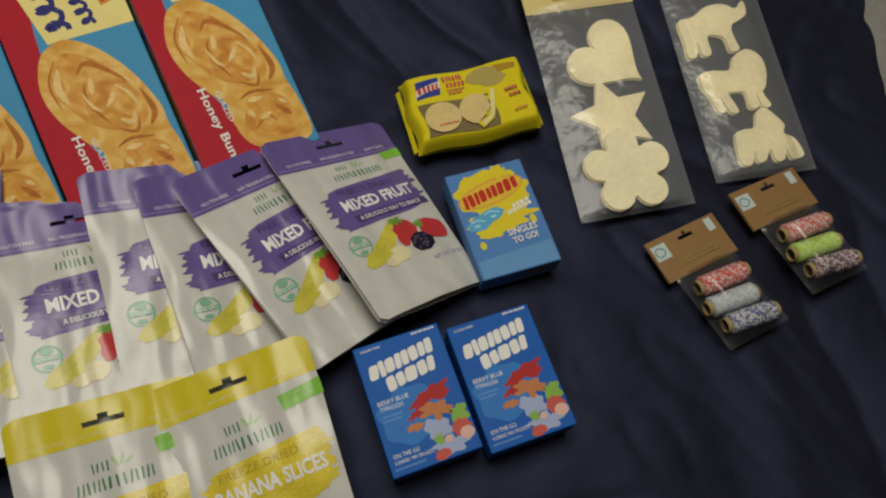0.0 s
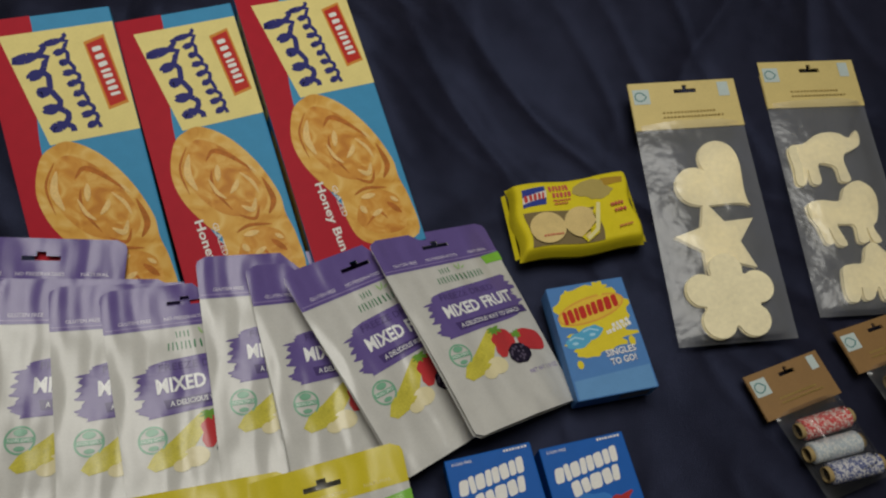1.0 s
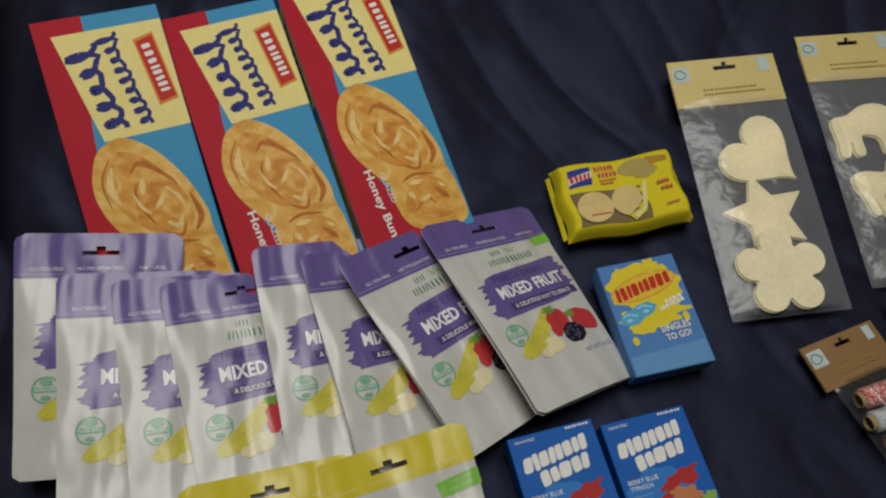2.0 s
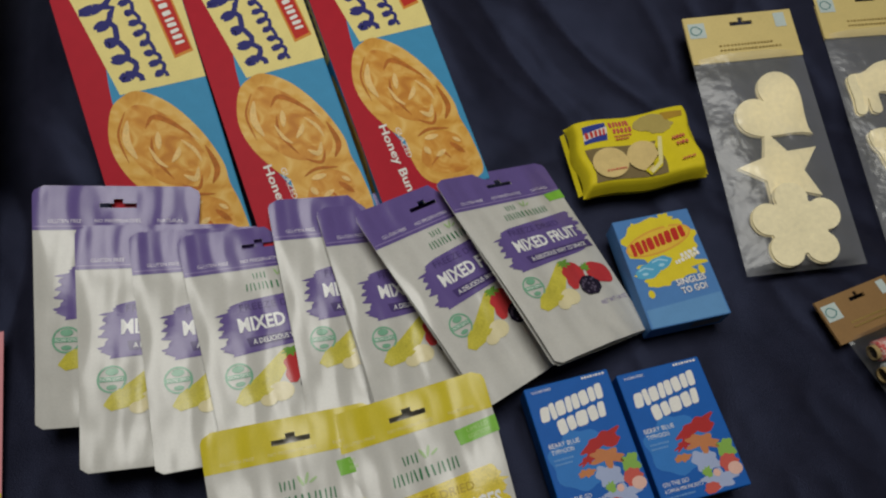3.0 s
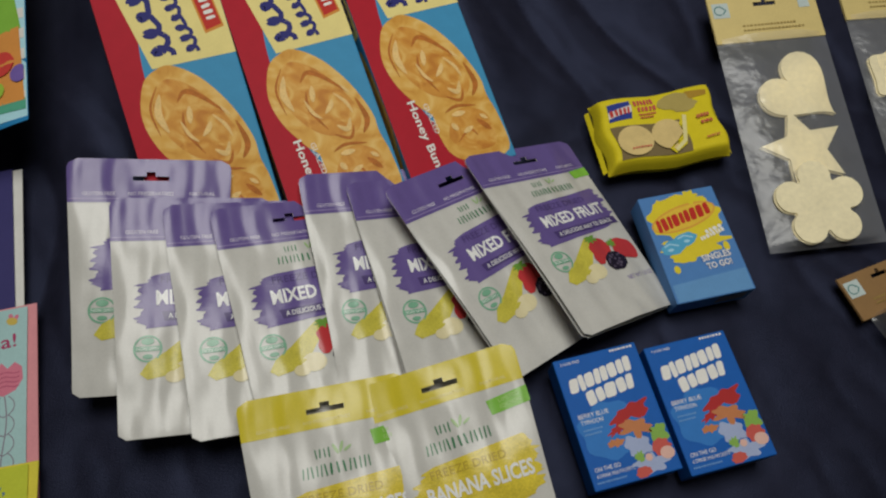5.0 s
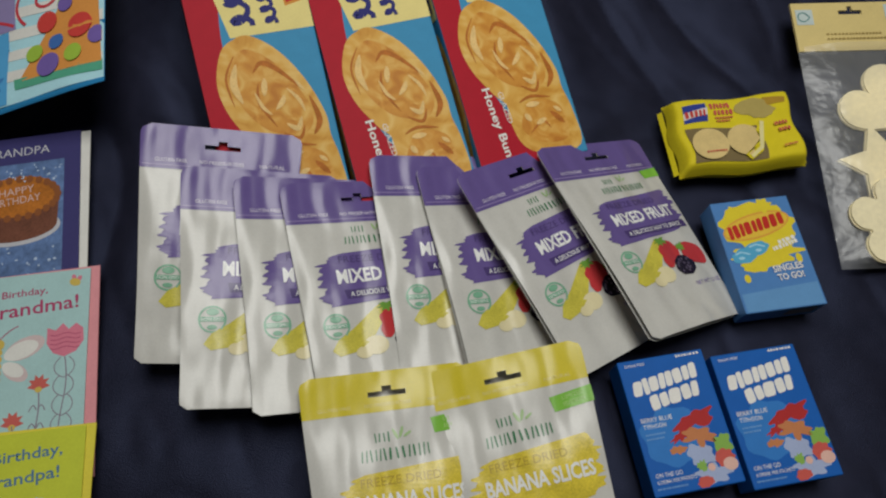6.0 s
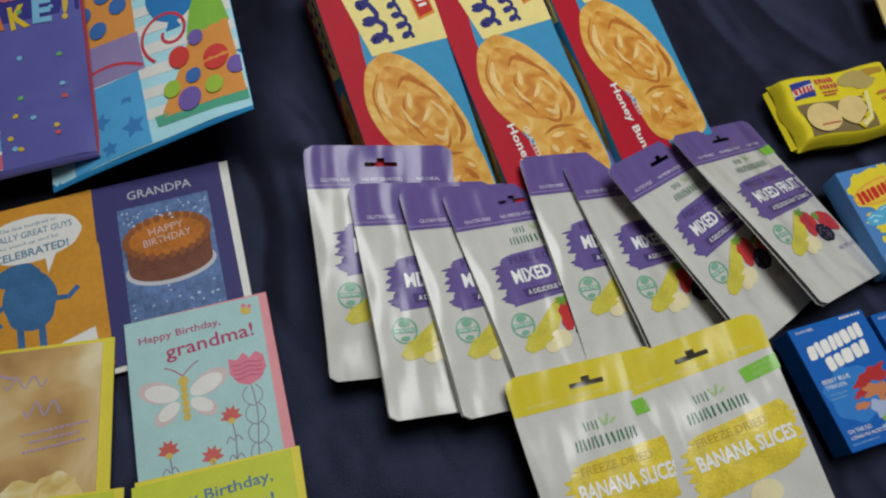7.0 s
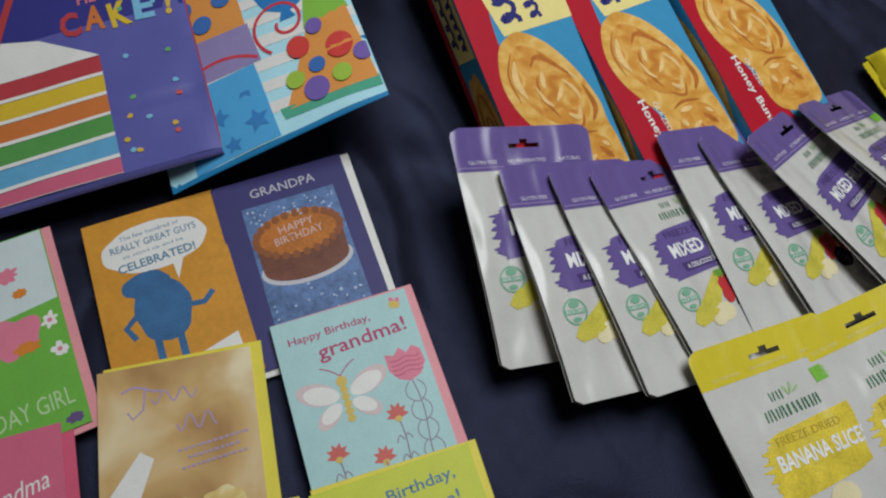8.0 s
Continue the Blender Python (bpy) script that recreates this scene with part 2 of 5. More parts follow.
def placed(x, y, z, turn=0.0, pitch=0.0, roll=0.0):
    """A pose on the cloth: turn counter-clockwise; pitch lifts the far end; roll lifts the left edge."""
    return pose(x, y, z, 0, 0, turn) @ pose(0, 0, 0, pitch, roll, 0)


# ---- the large structure ----
def sstep(a, b, x):
    t = min(max((x - a) / (b - a), 0), 1)
    return t * t * (3 - 2 * t)


def ground(x, y):
    """The height of the cloth, which climbs at the far side, most of all under the snack boxes."""
    y0 = 0.52 + 0.11 * sstep(0.1, 0.3, x)
    d = max(0.0, y - y0)
    low, high = min(0.2 * d, 0.05 + 0.03 * d) * sstep(-0.42, -0.28, x), min(0.34 * d, 0.085 + 0.03 * d)
    k = sstep(-0.34, -0.26, x) * (1 - sstep(0.08, 0.20, x))
    return (low + (high - low) * k) * sstep(0, 0.06, d)


def cloth_fn(s, t):
    y = -0.75 + 2.3 * t
    x = -1.15 + (1.945 + 0.006 * math.sin(9 * y) + 0.003 * math.sin(31 * y)) * s
    z = ground(x, y) - 0.0015
    n = noise.noise(Vector((x * 3.1, y * 3.1, 0)))
    fold = noise.noise(Vector((x * 9 + 2 * n, y * 4, 1.7)))
    fine = noise.noise(Vector((x * 22, y * 17 + 3 * n, 5.2)))
    c = x * 0.82 + y * 0.57
    e = y * 0.82 - x * 0.57
    crease = max(0.0, 1 - 3.0 * abs(noise.noise(Vector((c * 7 + 1.5 * n, e * 2.2, 9.3))))) ** 2
    pucker = max(0.0, 1 - 3.5 * abs(noise.noise(Vector((c * 15 + n, e * 6 + 2 * n, 3.1))))) ** 2
    return Vector((x, y, z + 0.0065 * (fold - 0.8) + 0.0018 * (fine - 0.8) - 0.0075 * crease - 0.0025 * pucker))


setting("ground", grid_bm(cloth_fn, 420, 380), CLOTH, "dark navy woven cloth spread out with soft wrinkles", "cloth", soft=True)
setting("support_table", box_bm(-1.15, -0.75, -0.12, 1.35, 1.55, -0.035, 0.01), mat("table_grey", (0.30, 0.29, 0.27), rough=0.5, var=0.2, scale=14), "pale grey table top under the cloth", "table")
for tx, ty in ((-1.05, -0.65), (1.25, -0.65), (-1.05, 1.45), (1.25, 1.45)):
    setting("support_leg", box_bm(tx - 0.04, ty - 0.04, -0.72, tx + 0.04, ty + 0.04, -0.12, 0.005), bpy.data.materials["table_grey"], "pale grey table leg on the carpet", "table leg")
setting("floor", box_bm(-2.3, -2.3, -0.78, 2.7, 3.0, -0.72), FLOOR, "plain brown carpet floor", "floor")
setting("ceiling", box_bm(-2.3, -2.3, 1.68, 2.7, 3.0, 1.74), CEIL, "plain white painted ceiling", "ceiling")
setting("wall_north", box_bm(-2.2, 2.9, -0.72, 2.6, 3.0, 1.68), WALL, "plain painted wall", "wall")
setting("wall_south", box_bm(-2.2, -2.3, -0.72, 2.6, -2.2, 1.68), WALL, "plain painted wall", "wall")
setting("wall_east", box_bm(2.6, -2.3, -0.72, 2.7, 3.0, 1.68), WALL, "plain painted wall", "wall")
setting("wall_west", box_bm(-2.3, -2.3, -0.72, -2.2, 3.0, 1.68), WALL, "plain painted wall", "wall")


# ---- honey bun boxes ----
def curve_keys(keys, n=5, closed=True):
    """A smooth line through a few keys."""
    out, m = [], len(keys)
    at = (lambda i: keys[i % m]) if closed else (lambda i: keys[min(max(i, 0), m - 1)])
    for i in range(m if closed else m - 1):
        p0, p1, p2, p3 = (at(i + k - 1) for k in range(4))
        for j in range(n):
            t = j / n
            out.append(tuple(0.5 * (2 * p1[c] + (p2[c] - p0[c]) * t + (2 * p0[c] - 5 * p1[c] + 4 * p2[c] - p3[c]) * t * t + (3 * p1[c] - p0[c] - 3 * p2[c] + p3[c]) * t ** 3) for c in (0, 1)))
    return out if closed else out + [keys[-1]]


def bun_shapes(w, v0, k=1.0):
    """A glazed bun drawn as an outline, a lighter crown, folds and glossy patches of print; v0 is its top."""
    sc = lambda keys: [(u * w, v0 + v * k) for u, v in keys]
    body = [star_fan(curve_keys(sc([(0.46, 0.0), (0.66, 0.017), (0.83, 0.047), (0.93, 0.080), (0.935, 0.101), (0.97, 0.125), (0.95, 0.160), (0.62, 0.162), (0.43, 0.150), (0.37, 0.125), (0.38, 0.108), (0.29, 0.095), (0.16, 0.068), (0.12, 0.040), (0.20, 0.012), (0.32, 0.0015)])), 3)]
    crown = [star_fan(curve_keys(sc([(0.36, 0.012), (0.54, 0.020), (0.72, 0.045), (0.83, 0.078), (0.72, 0.096), (0.45, 0.088), (0.27, 0.062), (0.22, 0.035)])), 3), star_fan(curve_keys(sc([(0.62, 0.108), (0.86, 0.118), (0.86, 0.150), (0.60, 0.150), (0.46, 0.132)])), 2)]
    line = lambda keys, t: stroke(curve_keys(sc(keys), 6, False), 1.0 * t * w, True)
    dark = [line([(0.42, 0.034), (0.50, 0.026), (0.62, 0.034), (0.78, 0.054)], 0.045), line([(0.83, 0.062), (0.87, 0.085), (0.80, 0.098)], 0.05), line([(0.44, 0.044), (0.42, 0.062), (0.52, 0.086)], 0.03), line([(0.56, 0.092), (0.68, 0.099), (0.74, 0.088)], 0.03),
            line([(0.50, 0.108), (0.62, 0.104), (0.80, 0.108)], 0.03), line([(0.76, 0.122), (0.86, 0.136)], 0.05), line([(0.52, 0.140), (0.66, 0.130), (0.72, 0.138)], 0.025), line([(0.30, 0.016), (0.20, 0.036), (0.22, 0.062)], 0.02)]
    light = [line([(0.40, 0.052), (0.44, 0.066), (0.50, 0.074)], 0.03), line([(0.66, 0.052), (0.74, 0.064), (0.77, 0.076)], 0.03), line([(0.52, 0.120), (0.56, 0.128)], 0.05), line([(0.80, 0.118), (0.86, 0.124)], 0.035), line([(0.30, 0.024), (0.25, 0.042), (0.29, 0.060)], 0.06), line([(0.50, 0.040), (0.47, 0.056)], 0.05), line([(0.54, 0.070), (0.60, 0.064), (0.63, 0.058)], 0.045), line([(0.60, 0.084), (0.68, 0.090), (0.73, 0.080)], 0.045), line([(0.55, 0.112), (0.68, 0.112)], 0.05), line([(0.60, 0.132), (0.70, 0.128)], 0.045), line([(0.74, 0.046), (0.80, 0.056)], 0.025)]
    return body, crown, dark, light


def swoosh(w, h, edge):
    """The red field along the left side, out to edge(v)."""
    vs, fs = rect(0, 0, 1, 1, 4, 30)
    return [([(s * edge(t * h), t * h) for s, t in vs], fs)]


def honey_bun_box(m):
    w, h, d = 0.110, 0.288, 0.046
    box = thing("snack_box", m, "red and blue cardboard box of glazed honey buns on the cloth", "food box", "honey bun boxes")
    red, blue = card_ink("red", (0.42, 0.011, 0.026)), card_ink("sky_blue", (0.06, 0.28, 0.50))
    part("carton", box_bm(0, -h, -d, w, 0, 0, 0.0015), blue, box)
    ink("red_field", swoosh(w, h, lambda v: w * (0.39 - 0.16 * sstep(0.0, 0.13, v) + 0.32 * sstep(0.18, 0.30, v))), red, box, lift=0.0002)
    ink("yellow_panel", [quad((0.127 * w, 0.0156), (0.995 * w, 0.0150), (0.998 * w, 0.1190), (0.305 * w, 0.1200), 6, 6)], card_ink("cream_yellow", (0.80, 0.68, 0.26)), box, lift=0.0004)
    navy = card_ink("navy", (0.03, 0.03, 0.17))
    ink("title_line", scribble(0.375 * w, 0.071, 0.084, 0.018, 5, 0.0052, 80), navy, box, lift=0.0006, apart=True)
    ink("title_line", scribble(0.60 * w, 0.067, 0.092, 0.012, 9, 0.0036, 80), navy, box, lift=0.0006, apart=True)
    tag = card_ink("tag_red", (0.5, 0.03, 0.02))
    ink("tag_border", [quad((0.735 * w, 0.031), (0.905 * w, 0.026), (0.965 * w, 0.093), (0.80 * w, 0.097))], card_ink("tag_orange", (0.62, 0.25, 0.04)), box, lift=0.0005)
    ink("tag", [quad((0.752 * w, 0.0335), (0.892 * w, 0.029), (0.95 * w, 0.0905), (0.815 * w, 0.0940))], tag, box, lift=0.0007)
    ink("tag_bar", bars(0.852 * w, 0.0615, 0.050, 0.009, 8, 23, 82, 0.4), card_ink("white", (0.8, 0.78, 0.74)), box, lift=0.0009, apart=True)
    body, crown, dark, light = bun_shapes(w, 0.1200)
    bun = bpy.data.materials.get("bun_print") or photo_ink("bun_print", (0.58, 0.27, 0.035), (0.69, 0.38, 0.07), (0.78, 0.52, 0.16), 42)
    ink("bun_picture", body, bun, box, lift=0.0006, clip=(0, 0, w * 0.998, h))
    ink("bun_crown", crown, photo_ink("bun_crown_print", (0.52, 0.20, 0.026), (0.64, 0.30, 0.045), (0.76, 0.48, 0.13), 55), box, lift=0.0008, clip=(0, 0, w * 0.998, h), apart=True)
    ink("bun_fold", dark, card_ink("bun_dark", (0.45, 0.15, 0.025), var=0.3, scale=90), box, lift=0.001, clip=(0, 0, w * 0.998, h), apart=True)
    ink("bun_glaze", light, card_ink("bun_glaze", (0.80, 0.55, 0.22), var=0.2, scale=80), box, lift=0.0014, clip=(0, 0, w * 0.998, h), apart=True)
    ink("lettering", words("Honey Buns", 0.245 * w, 0.246, 0.0105, 0.076, 86, 0.02) + words("GLAZED", 0.36 * w, 0.230, 0.005, 0.032, 86), bpy.data.materials["card_ink_white"], box, lift=0.0014, apart=True)
    # the long side
    side = lambda u, v, lift: Vector((-lift, -u, -v))
    ink("side_red", [rect(0, 0.037, h, d - 0.001, 8, 2)], red, box, side, 0.0003)
    ink("side_panel", [quad((0.018, 0.003), (0.130, 0.003), (0.124, 0.035), (0.022, 0.035))], bpy.data.materials["card_ink_cream_yellow"], box, side, 0.0005)
    ink("side_bars", scribble(0.076, 0.012, 0.090, 0.008, 9, 0.003) + scribble(0.076, 0.025, 0.075, 0.008, 5, 0.003), navy, box, side, 0.0007)
    ink("side_bun", [rough_blob(0.206, 0.021, 0.070, 0.0185, 41, 0.06)], bun, box, side, 0.0005)
    ink("side_swirl", [stroke([(0.206 + r * 0.060 * math.cos(a), 0.021 + r * 0.015 * math.sin(a)) for a, r in ((i * 0.5, 1 - i * 0.03) for i in range(26))], 0.003)], bpy.data.materials["card_ink_bun_dark"], box, side, 0.0007)
    return box


BUN_BOXES = [(-0.2426, 0.7012, 0.1463, 21.4, 23.0, 6.0), (-0.1417, 0.7374, 0.1168, 21.6, 16.8, 3.2), (-0.0370, 0.7820, 0.1173, 22.6, 16.0, 6.0)]
first = honey_bun_box(placed(*BUN_BOXES[0]))
for row in BUN_BOXES[1:]:
    copy_thing(first, placed(*row))


# ---- foil pouches ----
PW, PT, PB = 0.0682, -0.0165, 0.188


def pouch_surface(u, v, lift):
    s, t = u / PW, (v - PT) / (PB - PT)
    f = max(0.0, 1 - abs(s) ** 7)
    g = sstep(0.18, 0.5, t) * (1 - 0.6 * sstep(0.85, 1.0, t))
    crease = noise.noise(Vector((u * 38, v * 30, 2.5))) * 0.0013 + noise.noise(Vector((u * 90 + 5, v * 14, 8.1))) * 0.0007
    mouth = 0.007 * max(0.0, 1 - s * s) * sstep(0.84, 1.0, t)
    z = 0.005 * f * g + crease * f * sstep(0.0, 0.05, v) + mouth
    return Vector((u, -v, z + lift))


def pouch_outline(s, t):
    """From the unit square to the pouch's outline, with rounded top corners and a bowed bottom edge."""
    v = PT + (PB - PT) * t
    r = 0.009
    cut = r - math.sqrt(max(0.0, r * r - (r - (v - PT)) ** 2)) if v - PT < r else 0.0
    low = PB - v
    cut += 0.006 - math.sqrt(max(0.0, 0.006 ** 2 - (0.006 - low) ** 2)) if low < 0.006 else 0.0
    waist = 0.0016 * math.sin(math.pi * t) + 0.0105 * sstep(0.0, 1.25, t)
    return (2 * s - 1) * (PW - cut - waist), v


def pouch_sheet(side, skip=True):
    nu, nv = 36, 52
    bm = bmesh.new()
    vs = []
    for j in range(nv + 1):
        row = []
        for i in range(nu + 1):
            u, v = pouch_outline(i / nu, j / nv)
            p = pouch_surface(u, v, 0)
            p.z = p.z if side > 0 else -0.0007 - 0.25 * max(0.0, p.z)
            row.append(bm.verts.new(p))
        vs.append(row)
    for j in range(nv):
        for i in range(nu):
            slot = skip and ((j == 4 and 14 <= i < 22) or (j == 3 and 17 <= i < 19))
            if not slot:
                bm.faces.new((vs[j][i], vs[j + 1][i], vs[j + 1][i + 1], vs[j][i + 1]))
    return bm


def header_rows(v0, v1):
    vs, fs = [], []
    nu, nv = 36, 52
    rows = [j for j in range(nv + 1) if v0 - 1e-6 <= PT + (PB - PT) * j / nv <= v1 + 1e-6]
    for j in rows:
        vs += [pouch_outline(i / nu, j / nv) for i in range(nu + 1)]
    for k in range(len(rows) - 1):
        for i in range(nu):
            j = rows[k]
            if not ((j == 4 and 14 <= i < 22) or (j == 3 and 17 <= i < 19)):
                a = k * (nu + 1) + i
                fs.append((a, a + nu + 1, a + nu + 2, a + 1))
    return [(vs, fs)]


def leaf_mark(cx, cy, k):
    return [ell(cx - 0.003 * k, cy, 0.0014 * k, 0.005 * k, 10, -25), ell(cx + 0.002 * k, cy - 0.001 * k, 0.0014 * k, 0.005 * k, 10, 20), ell(cx + 0.007 * k, cy + 0.001 * k, 0.0012 * k, 0.004 * k, 10, 60)]


def fruit_pouch(m):
    p = thing("foil_pouch", m, "white and purple foil pouch of freeze-dried mixed fruit", "snack pouch", "fanned mixed fruit pouches")
    S = pouch_surface
    white = foil_ink("white", (0.57, 0.56, 0.525))
    purple = foil_ink("purple", (0.135, 0.095, 0.285))
    deep = foil_ink("deep_purple", (0.075, 0.05, 0.17))
    part("front", pouch_sheet(1), white, p, soft=True)
    part("back", pouch_sheet(-1), white, p, soft=True)
    ink("header", header_rows(PT, 0.0235), purple, p, S, 0.0003, "purple header strip")
    ink("header_lettering", words("GLUTEN FREE", -0.042, 0.0150, 0.0032, 0.026) + words("NO PRESERVATIVES", 0.0, 0.0150, 0.0032, 0.037) + words("NATURAL", 0.043, 0.0150, 0.0032, 0.022), foil_ink("pale", (0.72, 0.68, 0.78)), p, S, 0.0006)
    ink("header_seam", [rect(-PW + 0.003, 0.0192, PW - 0.003, 0.0200, 30, 1)], foil_ink("pale_purple", (0.30, 0.24, 0.46)), p, S, 0.0006)
    green = foil_ink("green", (0.05, 0.20, 0.09))
    ink("brand_bar", bars(-0.004, 0.0300, 0.013, 0.0065, 4, 3, 0, 0.68) + bars(0.009, 0.0400, 0.054, 0.0080, 14, 4, -1, 0.68), green, p, S, 0.0005, apart=True)
    ink("leaf_mark", leaf_mark(0.012, 0.0285, 0.75), foil_ink("leaf_green", (0.36, 0.52, 0.24)), p, S, 0.0005)
    ink("green_tag", [quad((0.043, 0.023), (PW - 0.001, 0.0205), (PW - 0.001, 0.031), (0.045, 0.0325))], foil_ink("tag_green", (0.22, 0.50, 0.06)), p, S, 0.0005)
    ink("brush_band", brush(-0.045, 0.050, 0.056, 0.098, 6), purple, p, S, 0.0004)
    ink("ribbon", [quad((-0.026, 0.0865), (0.056, 0.0845), (0.058, 0.0925), (-0.024, 0.0945), 12, 2)], deep, p, S, 0.0007)
    ink("dark_lettering", words("FREEZE DRIED", 0.004, 0.0585, 0.0062, 0.062), deep, p, S, 0.0008)
    ink("title_lettering", words("MIXED FRUIT", 0.009, 0.0735, 0.0130, 0.079, -1.5, 0.03), foil_ink("bright", (0.80, 0.80, 0.79)), p, S, 0.0008)
    ink("ribbon_lettering", words("A DELICIOUS WAY TO SNACK", 0.014, 0.0895, 0.0045, 0.070, -1.4, 0.01), bpy.data.materials["foil_ink_bright"], p, S, 0.001)
    badge = foil_ink("badge_green", (0.20, 0.42, 0.28))
    ink("badge", [ring(-0.037, 0.117, 0.0096, 0.0112), rect(-0.047, 0.1150, -0.027, 0.1190, 6, 1), ell(-0.037, 0.111, 0.005, 0.003), ell(-0.037, 0.1235, 0.004, 0.002)], badge, p, S, 0.0005)
    ink("badge_lettering", words("NON GMO", -0.037, 0.117, 0.0026, 0.017), bpy.data.materials["foil_ink_bright"], p, S, 0.0008)
    pic = lambda some: [([((u - 0.02) * 1.2 + 0.006, (v - 0.12) * 1.25 + 0.121) for u, v in vs], fs) for vs, fs in some]
    ink("banana", pic([star_fan([(-0.021, 0.133), (-0.016, 0.126), (-0.004, 0.119), (0.012, 0.107), (0.018, 0.103), (0.020, 0.107), (0.016, 0.118), (0.008, 0.128), (-0.004, 0.135), (-0.016, 0.137)], 3)]), foil_ink("banana", (0.60, 0.53, 0.07), var=0.25, scale=90), p, S, 0.0005)
    ink("banana_slice", pic([ell(0.010, 0.132, 0.009, 0.0065, 18), ell(0.001, 0.136, 0.006, 0.004, 16)]), foil_ink("cream", (0.74, 0.66, 0.40)), p, S, 0.0007, apart=True)
    ink("strawberry", pic([rough_blob(0.026, 0.115, 0.0105, 0.0095, 51, 0.06), rough_blob(0.050, 0.120, 0.0125, 0.009, 52, 0.06, rot=25), rough_blob(0.020, 0.122, 0.005, 0.006, 53, 0.06)]), foil_ink("berry_red", (0.52, 0.045, 0.05)), p, S, 0.0007, apart=True)
    ink("strawberry_leaf", pic([rough_blob(0.022, 0.106, 0.006, 0.003, 54, 0.4), rough_blob(0.040, 0.113, 0.004, 0.003, 55, 0.4)]), foil_ink("leaf", (0.16, 0.33, 0.05)), p, S, 0.0009, apart=True)
    rb = random.Random(9)
    ink("blackberry", pic([rough_blob(0.034, 0.128, 0.0105, 0.008, 56, 0.08)]), foil_ink("blackberry", (0.018, 0.014, 0.03)), p, S, 0.0009)
    ink("blackberry_beads", pic([ell(0.034 + rb.uniform(-0.008, 0.008), 0.128 + rb.uniform(-0.006, 0.006), 0.0011, 0.0011, 8, 0, 1) for _ in range(16)]), foil_ink("blackberry_shine", (0.10, 0.08, 0.13)), p, S, 0.0011)
    ink("weight_lettering", words("NET WT 1.0 OZ", 0.040, 0.1505, 0.0042, 0.034), foil_ink("soft_purple", (0.28, 0.22, 0.45)), p, S, 0.0005)
    return p


POUCHES = [(-0.1705, 0.5125, 0.0675, 7.2, 16.0, 12.6), (-0.1325, 0.4810, 0.0555, 9.0, 9.0, 15.0), (-0.0897, 0.4820, 0.0473, 13.0, 6.8, 17.4), (-0.0510, 0.4864, 0.0412, 16.7, 5.6, 16.1),
           (0.0232, 0.5218, 0.0370, 13.0, 8.5, 14.1), (0.0640, 0.5225, 0.0240, 17.2, 4.5, 19.5), (0.0962, 0.5283, 0.0390, 34.5, 9.0, 17.5), (0.1705, 0.5611, 0.0225, 26.2, -1.5, 23.0)]
first = fruit_pouch(placed(*POUCHES[0]))
for row in POUCHES[1:]:
    copy_thing(first, placed(*row))


def banana_pouch(m):
    p = thing("foil_pouch", m, "white and yellow foil pouch of freeze-dried banana slices", "snack pouch", "banana slice pouches")
    S = pouch_surface
    white = foil_ink("white", (0.57, 0.56, 0.525))
    yellow = foil_ink("yellow", (0.64, 0.53, 0.03))
    part("front", pouch_sheet(1), white, p, soft=True)
    part("back", pouch_sheet(-1), white, p, soft=True)
    ink("header", header_rows(PT, 0.0155), yellow, p, S, 0.0003, "yellow header strip")
    ink("header_lettering", words("GLUTEN FREE", -0.042, 0.0095, 0.0026, 0.026) + words("NO PRESERVATIVES", 0.0, 0.0095, 0.0026, 0.037) + words("NATURAL", 0.043, 0.0095, 0.0026, 0.022), foil_ink("pale_yellow", (0.74, 0.66, 0.30)), p, S, 0.0006)
    ink("brand_bar", bars(-0.006, 0.0345, 0.014, 0.008, 4, 3, 0, 0.66) + bars(0.003, 0.0470, 0.055, 0.0095, 14, 4, -1, 0.66), bpy.data.materials["foil_ink_green"], p, S, 0.0005, apart=True)
    ink("leaf_mark", leaf_mark(0.006, 0.033, 0.95), bpy.data.materials["foil_ink_leaf_green"], p, S, 0.0005)
    ink("green_tag", [quad((0.032, 0.024), (PW - 0.001, 0.0205), (PW - 0.001, 0.0335), (0.034, 0.036))], bpy.data.materials["foil_ink_tag_green"], p, S, 0.0005)
    ink("tag_lettering", words("LIMITED", 0.051, 0.0255, 0.003, 0.018, -6) + words("EDITION", 0.051, 0.0305, 0.003, 0.018, -6), foil_ink("tag_light", (0.42, 0.62, 0.22)), p, S, 0.0008)
    ink("brush_band", brush(-0.042, 0.058, 0.058, 0.108, 16), foil_ink("banana_yellow", (0.68, 0.54, 0.05), var=0.3, scale=70), p, S, 0.0004)
    ink("gold_lettering", words("FREEZE DRIED", 0.004, 0.0665, 0.0062, 0.062), foil_ink("gold", (0.46, 0.33, 0.04)), p, S, 0.0008)
    ink("title_lettering", words("BANANA SLICES", 0.010, 0.0815, 0.0125, 0.086, 0, 0.03), foil_ink("bright", (0.80, 0.80, 0.79)), p, S, 0.0008)
    ink("banana_slice", [ell(-0.01, 0.135, 0.017, 0.013), ell(0.022, 0.140, 0.016, 0.012), ell(0.01, 0.118, 0.014, 0.010)], bpy.data.materials["foil_ink_cream"], p, S, 0.0006, apart=True)
    return p


copy_thing(banana_pouch(placed(-0.0069, 0.3133, 0.0470, 12.5, 8.5, 5.5)), placed(0.0845, 0.3320, 0.0470, 16.4, 8.5, -4.5))


